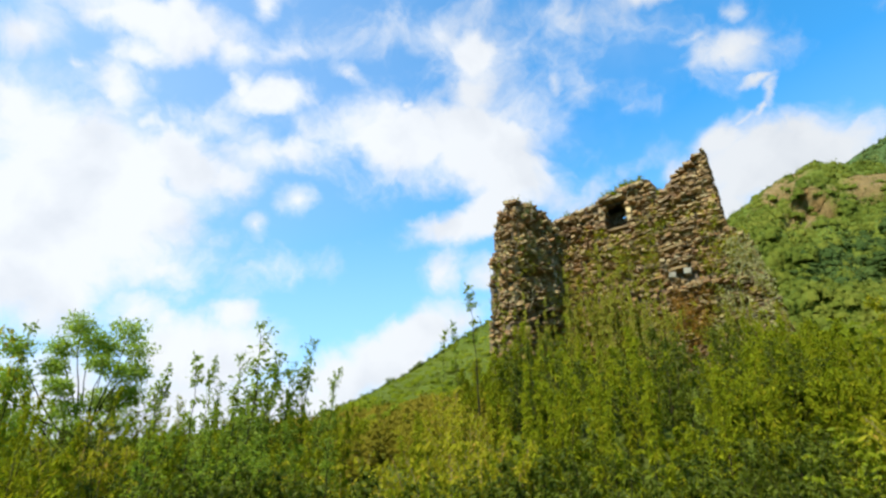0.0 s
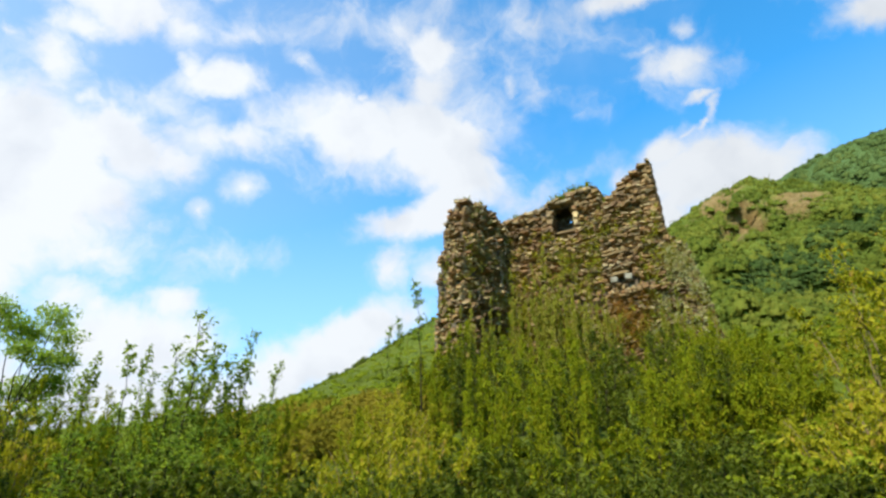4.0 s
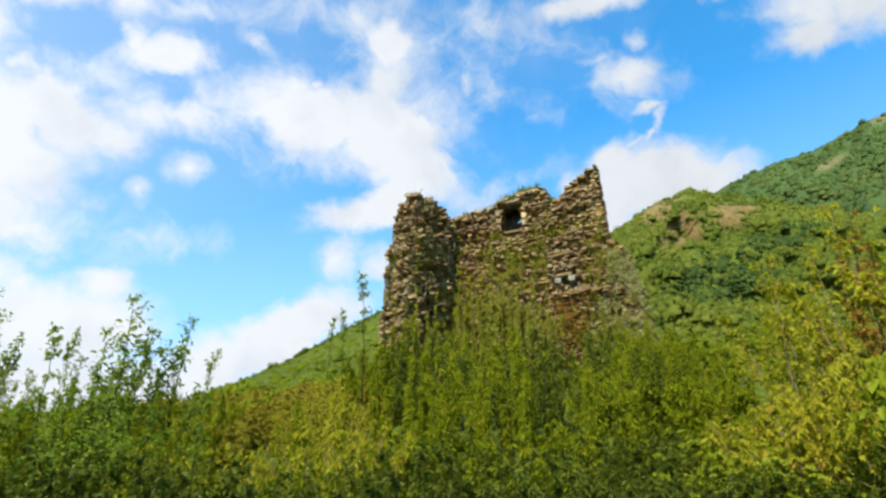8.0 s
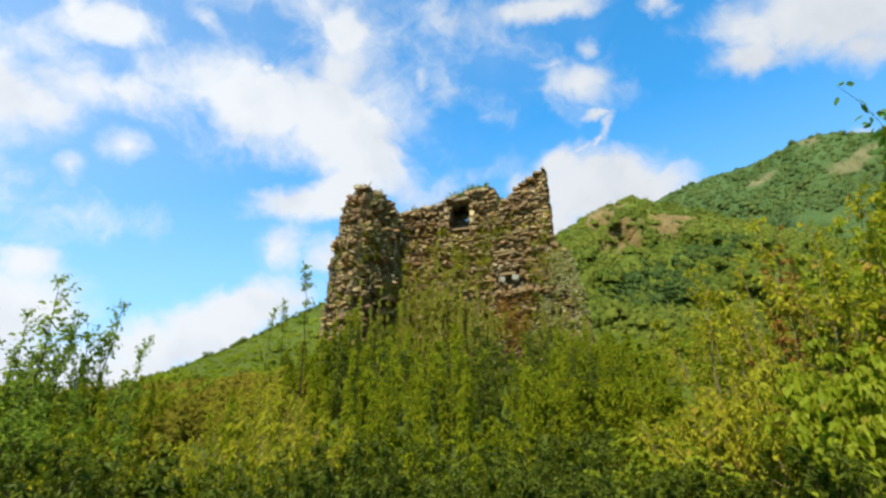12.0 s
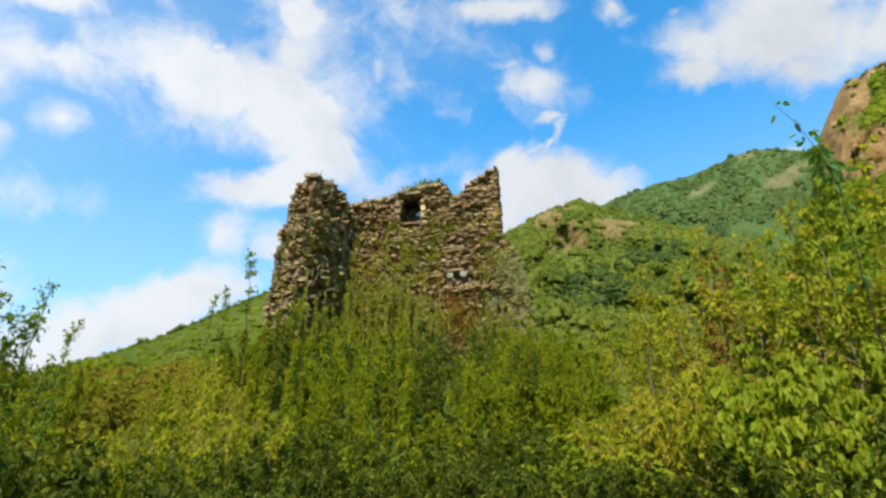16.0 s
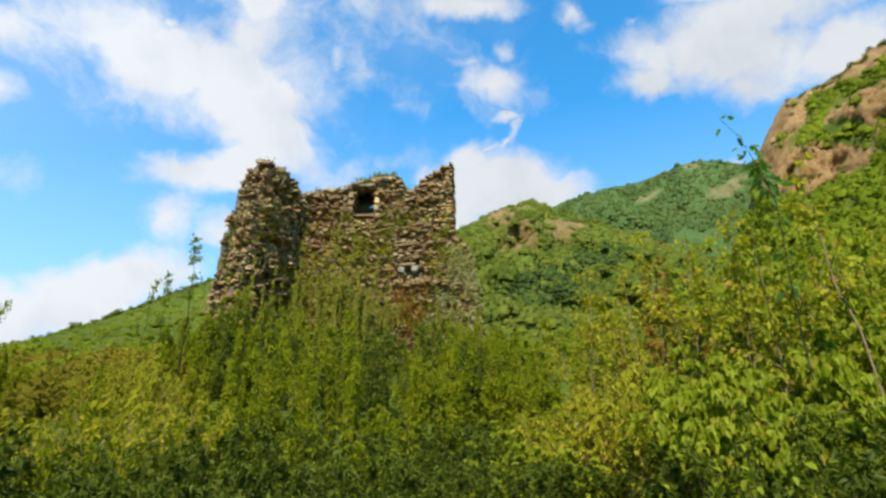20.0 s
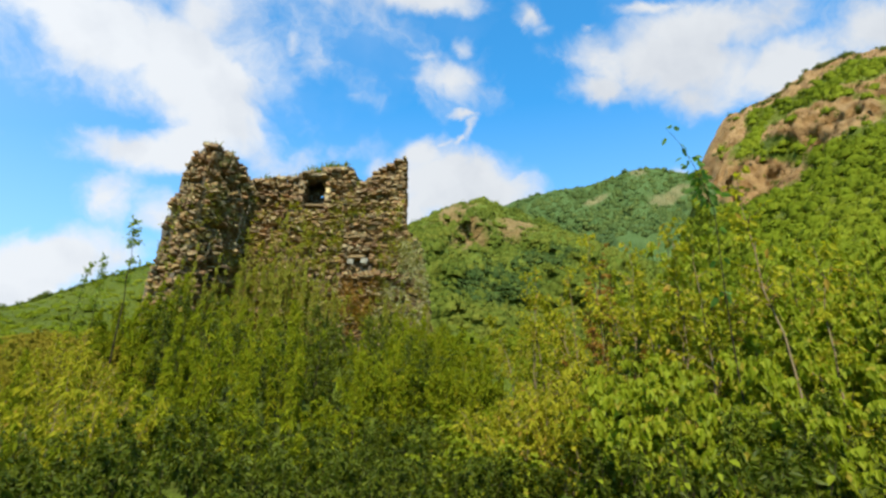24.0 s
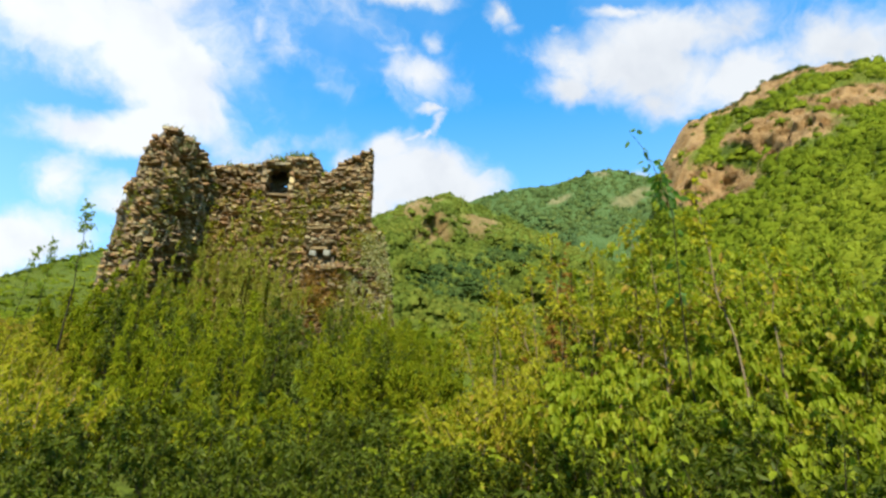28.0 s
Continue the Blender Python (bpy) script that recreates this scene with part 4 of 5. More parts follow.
def finish_ruin():
    face_stones(long_core, CORNER, ALONG, TOWARD, 8.9, long_solid, tone_long,
                lambda s, z: 13.5 < z < 13.9 and s > 2.2, 7.4, 16.8, edge=long_end)
    face_stones(short_core, CORNER, TOWARD, ALONG, 4.8, short_solid, lambda s, z: (STONES_PALE, STONES_PALE, STONES, STONES_DARK, STONES_DARK)[rng.integers(5)], lambda s, z: 13.8 < z < 14.4, 7.4, 15.8, 0.36, 0.16)
    # the broken end of the short wall, which follows its slanting edge
    z = 7.2
    loose = []
    while z < 15.3:
        h = rng.uniform(0.04, 0.11)
        d = -0.05
        while d < SHORT_DEEP:
            w = rng.uniform(0.07, 0.22)
            reach = short_end(z) + rng.normal(0.0, 0.15) + 0.34 * noise.noise(Vector((d * 2.2, z * 1.7, 6.0))) - 0.5 * max(0.0, z - 14.3) * abs(d - 0.4)
            if z < short_top(reach - 0.2) - short_drop(reach - 0.2, d + w / 2):
                xy = CORNER + TOWARD * (reach - 0.05) - ALONG * min(d + w / 2, SHORT_DEEP - 0.05)
                lay(short_core, STONES_PALE if rng.random() < 0.34 else STONES_DARK if rng.random() < 0.25 else STONES, (xy[0], xy[1], z + h / 2), -ALONG, TOWARD, (w * rng.uniform(0.8, 1.1), h * rng.uniform(0.75, 1.1), 0.34), rng.normal(0, 10), loose=loose if z < 13.6 else None)
            d += w
        z += h
    by = {}
    for piece in loose:
        by.setdefault(piece[0].materials[0].name, []).append(piece)
    for pieces in by.values():
        join_stones(pieces, short_core)
    # loose stones along the broken tops and the long wall's straight end
    for core, origin, axis, out, top, s1, deep in ((long_core, CORNER, ALONG, TOWARD, long_top, 6.9, LONG_DEEP), (short_core, CORNER, TOWARD, ALONG, short_top, 3.5, SHORT_DEEP)):
        s = 0.0
        while s < s1:
            w = rng.uniform(0.18, 0.42)
            for d in (0.12, 0.45, 0.8):
                if rng.random() < 0.75:
                    xy = origin + axis * (s + w / 2) - out * d
                    zz = top(s + w / 2)
                    if core is long_core and 2.6 < s < 3.6:
                        zz -= 0.02
                    if core is short_core:
                        zz -= short_drop(s + w / 2, d)
                    lay(core, STONES_DARK if rng.random() < 0.5 else STONES, (xy[0], xy[1], zz - 0.04 + rng.uniform(-0.05, 0.08)), axis, out, (w, rng.uniform(0.1, 0.2), rng.uniform(0.25, 0.4)), rng.uniform(-12, 12))
            s += w
    z = 8.6
    while z < 16.5:
        h = rng.uniform(0.12, 0.22)
        for d in (0.2, 0.55, 0.85):
            xy = CORNER + ALONG * (long_end(z) - 0.20 - 0.22 * d) - TOWARD * d
            lay(long_core, STONES_PALE if z < 12.6 else STONES, (xy[0], xy[1], z + h / 2), -TOWARD, ALONG, (0.34, h * 0.92, 0.3))
        z += h
    # dressed blocks: either side of the putlog hole, a lintel course, the window's jambs and lintel
    for s, zz, w, h, meshes in ((5.05, 11.33, 0.27, 0.24, STONES_LIME), (5.63, 11.35, 0.27, 0.26, STONES_LIME), (5.32, 11.55, 0.8, 0.12, STONES), (5.2, 12.52, 1.15, 0.11, STONES_PALE),
                                (3.10, 15.74, 1.10, 0.12, STONES_DARK), (2.46, 14.5, 0.2, 0.3, STONES), (2.47, 14.87, 0.24, 0.28, STONES_DARK), (2.46, 15.22, 0.2, 0.3, STONES),
                                (3.71, 14.5, 0.2, 0.28, STONES), (3.71, 14.86, 0.22, 0.3, STONES), (3.71, 15.22, 0.2, 0.3, STONES_DARK), (3.2, 14.14, 0.9, 0.10, STONES)):
        xy = CORNER + ALONG * s + TOWARD * (0.16 - 0.16)
        lay(long_core, meshes, (xy[0], xy[1], zz), ALONG, TOWARD, (w, h, 0.34))


def wall_weeds_on_faces():
    """Weeds, ivy and dead creepers that grow out of the joints, thicker towards the foot."""
    g = np.random.default_rng(91)

    def tufts(n, axis, out, solid, s1, z0, z1, lean_low):
        spots = []
        while len(spots) < n:
            s, z = g.uniform(0, s1), z0 + (z1 - z0) * g.random() ** lean_low
            patch = 0.5 + 0.9 * noise.noise(Vector((s * 0.55, z * 0.45, 4.0)))
            if solid(s, z, 0.05) and g.random() < patch and not (solid is long_solid and 4.6 < s < 6.2 and 9.9 < z < 13.2):
                xy = CORNER + axis * s + out * 0.05
                spots.append((xy[0], xy[1], z))
        return np.array(spots)

    def stub_end(n):
        z = 8.0 + 5.4 * g.random(n) ** 1.5
        xy = CORNER[None] + TOWARD[None] * np.array([short_end(v) + 0.06 for v in z])[:, None] - ALONG[None] * g.uniform(0, SHORT_DEEP, (n, 1))
        return np.column_stack([xy, z])

    for label, spots, out, material, size in (
            ("yellow-green weeds growing out of the wall's joints", tufts(360, ALONG, TOWARD, long_solid, 8.6, 7.6, 14.2, 1.6), TOWARD, LEAF_IVY, 0.34),
            ("dry ochre weeds growing out of the wall's joints", tufts(260, ALONG, TOWARD, long_solid, 8.6, 8.5, 14.6, 1.1), TOWARD, LEAF_OCHRE, 0.26),
            ("pale dry grass on the wall's collapsed end", tufts(170, ALONG, TOWARD, lambda s, z, d: long_solid(s, z, d) and s > 7.25 + 0.3 * (z - 12) and z < 12.4, 8.7, 8.2, 12.4, 1.0), TOWARD, LEAF_DRY, 0.30),
            ("brown withered weeds at the wall's foot", tufts(80, ALONG, TOWARD, lambda s, z, d: 4.4 < s < 6.2, 8.6, 7.6, 10.6, 1.0), TOWARD, LEAF_RUST, 0.30),
            ("withered grey creeper on the wall stub's inner side", tufts(70, TOWARD, ALONG, short_solid, 3.8, 10.5, 15.3, 0.9), ALONG, LEAF_DRY, 0.22),
            ("olive weeds on the wall stub's broken end", stub_end(60), TOWARD, LEAF_IVY, 0.26),
            ("dark creeper on the wall stub's inner side", tufts(90, TOWARD, ALONG, short_solid, 4.2, 7.6, 13.0, 1.6), ALONG, LEAF_IVY, 0.30)):
        n = 26
        base = np.repeat(spots, n, axis=0)
        away = np.array([out[0], out[1], 0.0])
        wide = size * np.repeat(g.uniform(0.4, 1.3, len(spots)), n)[:, None]
        base = base + g.normal(size=base.shape) * wide * np.array([0.45, 0.45, 0.75]) * 0.6 + away * np.abs(g.normal(size=(len(base), 1))) * wide * 0.55
        axis = unit(g.normal(size=base.shape) * 0.7 + away * 0.5 + np.array([0, 0, -0.2]))
        length = 0.10 * g.uniform(0.6, 1.3, len(base))
        v, q = leaf_blades(base, axis, unit(g.normal(size=base.shape) + away + np.array([0, 0, 0.6])), length, length * 0.45, False)
        tagged(new("wall_creeper", mesh_from("wall_creeper", v, [q], material)), label, "creeper", kind="stuff")
    # dead stems hanging down the inner side of the stub
    strands = []
    for _ in range(34):
        s, z = g.uniform(0.2, 3.4), g.uniform(10.8, 15.4)
        if not short_solid(s, z, 0.05):
            continue
        f = np.linspace(0, 1, 6)[:, None]
        xy = CORNER + TOWARD * s + ALONG * g.uniform(0.10, 0.34)
        line = np.array([xy[0], xy[1], z]) + np.array([0, 0, -g.uniform(0.5, 1.8)]) * f + np.array([*TOWARD, 0]) * g.normal(0, 0.55) * f ** 1.3 + np.array([*ALONG, 0]) * 0.05 * np.sin(f * 6) + g.normal(0, 0.03, (6, 3))
        strands.append(tube(line, g.uniform(0.010, 0.024) * (1 - 0.6 * f[:, 0]), 3))
    v, q = merge(strands)
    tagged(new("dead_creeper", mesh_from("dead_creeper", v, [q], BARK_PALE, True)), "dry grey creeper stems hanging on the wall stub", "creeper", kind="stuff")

# ---------------------------------------------------------------- plants
def tube(points, radii, sides=5):
    """Points and faces of a tapered tube along a line."""
    points, n = np.asarray(points), len(points)
    along = unit(np.gradient(points, axis=0))
    side = unit(np.cross(along, np.array([0.31, 0.94, 0.12])))
    other = np.cross(along, side)
    ang = np.arange(sides) / sides * 2 * math.pi
    ring = points[:, None] + radii[:, None, None] * (np.cos(ang)[None, :, None] * side[:, None] + np.sin(ang)[None, :, None] * other[:, None])
    i, j = np.meshgrid(np.arange(n - 1), np.arange(sides), indexing="ij")
    a, b = i * sides + j, i * sides + (j + 1) % sides
    return ring.reshape(-1, 3), np.stack([a, b, b + sides, a + sides], -1).reshape(-1, 4)


def merge(pieces):
    verts, faces, first = [], [], 0
    for v, f in pieces:
        verts.append(v)
        faces.append(f + first)
        first += len(v)
    return np.concatenate(verts), np.concatenate(faces)


def leaf_blades(base, axis, face, length, width, rich, shoulder=0.45):
    """Leaves as folded blades: 4 corners each, or 8 where they are seen from close by."""
    n = len(base)
    side = unit(np.cross(axis, face))
    face = np.cross(side, axis)
    L, W = length[:, None], width[:, None]
    if not rich:
        v = np.stack([base, base + axis * L * shoulder + side * W * 0.5 + face * W * 0.18, base + axis * L, base + axis * L * shoulder - side * W * 0.5 + face * W * 0.18], 1)
        k = 4 * np.arange(n)
        return v.reshape(-1, 3), np.concatenate([np.stack([k, k + 1, k + 2], 1), np.stack([k, k + 2, k + 3], 1)])
    droop = np.array([0, 0, -0.10])
    v = np.stack([base,
                  base + axis * L * 0.22 + side * W * 0.42 + face * W * 0.12, base + axis * L * 0.60 + side * W * 0.40 + face * W * 0.10 + droop * L * 0.4,
                  base + axis * L + droop * L,
                  base + axis * L * 0.60 - side * W * 0.40 + face * W * 0.10 + droop * L * 0.4, base + axis * L * 0.22 - side * W * 0.42 + face * W * 0.12,
                  base + axis * L * 0.30, base + axis * L * 0.66 + droop * L * 0.4], 1)
    k = 8 * np.arange(n)
    tri = [(0, 6, 1), (6, 2, 1), (6, 7, 2), (7, 3, 2), (0, 5, 6), (6, 5, 4), (6, 4, 7), (7, 4, 3)]
    return v.reshape(-1, 3), np.concatenate([np.stack([k + a, k + b, k + c], 1) for a, b, c in tri])


def grow(seed, height, spread, stems, twigs, leaves, leaf, slim, base=0.1, lean=0.5, first=0.10, rich=False, droop=0.35, rise=0.5, tip_bias=1.0, twig_len=0.22, shoulder=0.45):
    """Stems with side twigs, and the leaves on them. Returns the stems one by one, the twigs and the leaves."""
    r = np.random.default_rng(seed)
    woods, pieces, blades = [], [], []
    for k in range(stems):
        a = 2 * math.pi * (k + r.uniform(-0.3, 0.3)) * 0.382
        away = np.array([math.cos(a), math.sin(a), 0])
        rim = math.sqrt((k + 0.3) / stems)
        top = height * (r.uniform(0.66, 1.0) - 0.18 * rim ** 2) if k else height
        reach = spread * rim * r.uniform(0.6, 1.1)
        f = np.linspace(0, 1, 10)[:, None]
        line = away * (base * rim + reach * (lean * f + (1 - lean) * f ** 2)) + np.array([0, 0, 1.0]) * top * (f - 0.04)
        line = line + np.cumsum(r.normal(0, 0.014 * height, (10, 3)) * np.array([1, 1, 0.3]), axis=0) * f
        thick = 0.0050 * height + 0.003
        woods.append(tube(line, thick * (1 - 0.88 * f[:, 0]), 5))
        for count in range(twigs):
            t = first + (1 - first) * r.random() ** tip_bias
            q = t * 9
            i = min(int(q), 8)
            start = line[i] + (line[i + 1] - line[i]) * (q - i)
            b = r.uniform(0, 2 * math.pi)
            d = unit(np.array([math.cos(b), math.sin(b), r.uniform(rise, 3.2 * rise)]) + away * 0.3)
            length = height * twig_len * (1.15 - 0.85 * t) * r.uniform(0.6, 1.3) + 0.06
            g = np.linspace(0, 1, 4)[:, None]
            twig = start + d * length * g + np.array([0, 0, -droop * length * 0.3]) * g ** 2 + r.normal(0, 0.02 * length, (4, 3)) * g
            if count % 2:
                pieces.append(tube(twig[[0, 3]], np.array([0.0042, 0.0012]) * (0.6 + 0.25 * height), 3))
            n = leaves
            w = r.random(n) ** 0.8 * 3
            i = np.minimum(w.astype(int), 2)
            foot = twig[i] + (twig[i + 1] - twig[i]) * (w - i)[:, None] + r.normal(0, 0.012, (n, 3))
            out = unit(r.normal(size=(n, 3)) * np.array([0.6, 0.6, 0.4]) + d * np.array([0.5, 0.5, 0.1]) + np.array([0, 0, -droop]))
            up = unit(r.normal(size=(n, 3)) * 0.7 + np.array([0, 0, 0.6]) + unit(foot * np.array([1, 1, 0])) * 0.5)
            size = leaf * r.uniform(0.6, 1.25, n)
            blades.append(leaf_blades(foot, out, up, size, size * slim, rich, shoulder))
    return woods, merge(pieces), merge(blades)


def plant_kind(name, label, category, group, material, bark, **how):
    """One plant, built once at the origin, 1 : 1; the rest are its copies."""
    woods, twigs, foliage = grow(**how)
    ob = thing(name, label, category, group)
    for v, f in woods:
        part("stem", mesh_from("stem", v, [f], bark, True), ob)
    part("brushwood", mesh_from("brushwood", twigs[0], [twigs[1]], bark, True), ob, kind="stuff")
    part("foliage", mesh_from("foliage", foliage[0], [foliage[1]], material), ob, kind="stuff")
    ob["tall"] = how["height"]
    return ob


KINDS = {}


def kinds(key, count, *args, **how):
    done = KINDS.setdefault(key, [])
    for _ in range(count):
        done.append(plant_kind(*args, seed=100 * len(KINDS) + len(done), **how))
        done[-1]["used"] = 0


WILLOW = ("willow_shrub", "dense upright shrub with narrow yellow-green leaves", "shrub", "thicket shrubs", LEAF_WILLOW, BARK)
GREEN = ("green_shrub", "leafy dark green shrub in the thicket", "shrub", "thicket shrubs", LEAF_DEEP_SHADED, BARK)
AUTUMN = ("autumn_shrub", "shrub with ochre and olive leaves on thin stems", "shrub", "turning shrubs", LEAF_OCHRE, BARK_TAN)
BROAD = ("broadleaf_bush", "bush with large pale green heart-shaped leaves", "bush", "broadleaf bushes", LEAF_BROAD, BARK)
for tall, stems, twigs in ((3.2, 11, 48), (1.9, 12, 34), (1.2, 13, 22)):
    kinds("willow", 2, *WILLOW, height=tall, base=0.60, spread=0.45, stems=stems, twigs=twigs, leaves=11, leaf=0.110, slim=0.24, droop=1.2, rise=1.2)
    kinds("deep", 2 if tall > 1.5 else 1, *GREEN, height=tall, base=0.60, spread=0.50, stems=stems, twigs=twigs - 6, leaves=14, leaf=0.074, slim=0.42, droop=0.8, rise=0.8)
    kinds("ochre", 2 if tall > 1.5 else 1, *AUTUMN, height=tall, base=0.55, spread=0.42, stems=stems, twigs=twigs - 8, leaves=12, leaf=0.085, slim=0.34, droop=1.1, rise=1.0)
for tall in (3.4, 2.4):
    kinds("plume", 3, "upright_willow", "tall feathery willow shoots with narrow olive-green leaves", "shrub", "upright willow shoots", LEAF_WILLOW, BARK,
          height=tall, base=0.20, spread=0.26, stems=5, twigs=54 if tall > 3 else 42, leaves=11, leaf=0.120, slim=0.21, droop=1.1, rise=2.2, first=0.04, twig_len=0.15)
kinds("broad", 3, *BROAD, height=3.4, base=0.50, spread=0.65, stems=8, twigs=46, leaves=18, leaf=0.086, slim=0.70, droop=2.8, shoulder=0.30)
kinds("broad", 2, *BROAD, height=1.9, base=0.50, spread=0.55, stems=7, twigs=34, leaves=18, leaf=0.082, slim=0.72, droop=2.8, shoulder=0.30)
kinds("sapling", 3, "sapling", "slender sapling with a sparse leafy tip", "sapling", "saplings above the thicket", LEAF_SAPLING, BARK,
      height=3.2, spread=0.35, stems=3, twigs=44, leaves=9, leaf=0.082, slim=0.5, lean=0.3, first=0.12, twig_len=0.17, rise=0.9)
kinds("whip", 2, "autumn_sapling", "thin sapling with rusty red and yellow leaves", "sapling", "turning saplings", LEAF_OCHRE, BARK_TAN,
      height=3.0, base=0.25, spread=0.30, stems=3, twigs=40, leaves=9, leaf=0.085, slim=0.45, lean=0.3, first=0.2, twig_len=0.13, droop=0.7)
kinds("rust", 1, "rusty_sapling", "thin sapling with rust-red leaves at its tip", "sapling", "turning saplings", LEAF_RUST, BARK,
      height=3.0, spread=0.2, stems=2, twigs=16, leaves=6, leaf=0.08, slim=0.5, lean=0.3, first=0.6, twig_len=0.09, droop=0.6)
kinds("sprig", 1, "sprig", "thin shoot with a few bright green leaves", "sapling", "", LEAF_SAPLING, BARK,
      height=3.2, spread=0.15, stems=1, twigs=40, leaves=6, leaf=0.066, slim=0.6, lean=0.3, first=0.62, twig_len=0.075, rich=True, droop=0.6)
kinds("ivy", 2, "climbing_shrub", "loose shrub with small yellow-green leaves against the wall", "shrub", "shrubs at the wall's foot", LEAF_IVY, BARK,
      height=4.6, base=0.45, spread=0.22, stems=5, twigs=78, leaves=9, leaf=0.12, slim=0.36, lean=0.4, first=0.05, droop=1.0, rise=1.6, twig_len=0.11)


def plant(key, az, r, top_el, wide=1.0, turn=None, least=0.0):
    """Stands a plant at an azimuth and distance, scaled so that it reaches up to that elevation as seen from the path."""
    x, y = r * math.sin(radians(az)), r * math.cos(radians(az))
    z = float(ground_z(x, y)) - 0.05
    tall = max(EYE_Z + r * math.tan(radians(top_el)) - z, 0.5)
    best = min(abs(math.log(tall / ob["tall"])) for ob in KINDS[key])
    options = [ob for ob in KINDS[key] if abs(math.log(tall / ob["tall"])) < best + 0.02]
    ob = options[rng.integers(len(options))]
    size = tall / ob["tall"]
    broad = max(size, least) * wide
    m = pose(x, y, z, 0, 0, rng.uniform(0, 360) if turn is None else turn)
    if ob["used"] == 0:
        ob["used"], made = 1, ob
    else:
        made = copy_thing(ob, m)
    made.matrix_world = m @ Matrix.Diagonal((broad, broad, size, 1))
    return made


def thicket_top(az):
    """Elevation up to which the thicket stands, by azimuth."""
    return float(np.interp(az, [-60, -40, -36, -30, -24, -18, -13, -9, -6, -2, 3, 8, 13, 18, 22, 25, 28, 32, 36, 41, 45, 50, 55, 60, 66, 71, 76, 80, 90],
                           [11, 12, 12, 11.5, 11.5, 13, 12.8, 11.5, 11, 12, 14.5, 18, 18.5, 19, 18, 16.5, 18, 17.5, 17.5, 17, 19, 21, 22.5, 25.5, 25.5, 24, 22, 20.5, 19]))


def thicket():
    # back rows first: the farther the row, the higher it reaches
    for r, share, step, main in ((18.6, 0.96, 3.6, ""), (16.5, 1.00, 5.2, ""), (13.0, 0.98, 4.0, "plume"),  (10.6, 0.96, 3.4, "plume"), (9.6, 0.50, 6.0, ""), (8.8, 0.84, 3.8, "plume"), (7.4, 0.55, 5.4, "low"), (6.0, 0.36, 6.0, "deep"), (4.9, 0.20, 6.5, "deep")):
        az = -50.0
        while az < 90:
            a, dist = az + rng.uniform(-1.2, 1.2), r * rng.uniform(0.92, 1.08)
            if (r > 18 and not -10 < a < 38) or (r > 15 and a > 50) or (r < 5 and 36 < a < 58):
                az += step
                continue
            if a > 52:
                dist *= 0.8
            if a < -8:
                dist *= min(1.3, 1 + 0.05 * (-8 - a))
            top = thicket_top(a) * share * rng.uniform(0.78, 1.08)
            if 31 < a < 39 and dist < 12:      # the recess beyond the wall's end
                top = min(top, 9.0)
            near = dist < 8
            if -9 < a < 5 and dist > 7:
                key = rng.choice(["ochre", "willow"], p=[0.85, 0.15])
            elif a < -8:
                key = rng.choice(["deep", "willow", "ochre"], p=[0.02, 0.86, 0.12])
            elif a < 36:
                key = rng.choice(["willow", "deep"], p=[0.80, 0.20]) if not near else rng.choice(["willow", "deep"], p=[0.5, 0.5])
            elif a < 50:
                key = rng.choice(["ochre", "willow", "broad", "deep"], p=[0.60, 0.16, 0.20, 0.04]) if dist > 7 else rng.choice(["broad", "ochre"])
            else:
                key = rng.choice(["broad", "willow", "ochre", "deep"], p=[0.76, 0.10, 0.08, 0.06])
            if main == "plume" and key == "willow":
                key = "plume"
            # near rows get the darkened shrub, which paints shade at the thicket's foot
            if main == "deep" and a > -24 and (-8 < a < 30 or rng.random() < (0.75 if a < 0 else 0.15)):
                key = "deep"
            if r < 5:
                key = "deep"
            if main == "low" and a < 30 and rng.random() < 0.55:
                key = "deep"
            if main == "plume" and key != "plume" and rng.random() < 0.35:
                az += step
                continue
            plant(key, a, dist, top, rng.uniform(0.85, 1.2), least=0.85 if r < 8 else 0.75)
            az += step * (0.8 if a > 52 else 1.0)


rng = np.random.default_rng(21)
thicket()

# saplings that stand up out of the thicket against the sky
for s_az, s_r, s_top, s_wide in ((-18.2, 11.0, 19.4, 0.9), (-19.6, 11.2, 16.2, 0.9), (-16.6, 11.3, 16.8, 0.9), (-15.2, 11.4, 15.4, 0.8), (-13.0, 11.6, 18.2, 0.8), (-11.2, 11.4, 15.4, 0.7), (-22.5, 11.0, 15.8, 0.5), (-21.0, 11.2, 13.6, 0.7), (-25.5, 11.2, 14.2, 0.7),
                                 (-37.2, 11.0, 16.6, 0.6)):
    plant("sapling", s_az, s_r, s_top, 1.25 * s_wide)
for s_az, s_r, s_top in ((-38.0, 11.0, 15.8), (-40.5, 11.0, 14.6), (42.5, 8.6, 21.8), (44.5, 8.2, 22.6), (47.0, 7.6, 22.5), (49.2, 7.6, 25.0), (52.8, 7.0, 24.8), (55.5, 6.6, 24.6), (57.6, 6.4, 26.5), (66.2, 6.0, 28.6)):
    plant("whip", s_az, s_r, s_top, 0.9)
for s_az, s_r, s_top in ((49.6, 7.4, 25.6), (51.0, 7.3, 22.8), (48.4, 7.5, 22.2)):
    plant("rust", s_az, s_r, s_top, 0.9)
for s_az, s_r, s_top, s_wide in ((3.5, 15.0, 23.7, 1.0), (1.5, 15.4, 20.0, 0.8), (0.1, 15.4, 19.0, 0.8), (-22.9, 11.0, 15.6, 1.0), (-26.0, 11.2, 12.6, 1.0)):
    plant("sprig", s_az, s_r, s_top, s_wide)
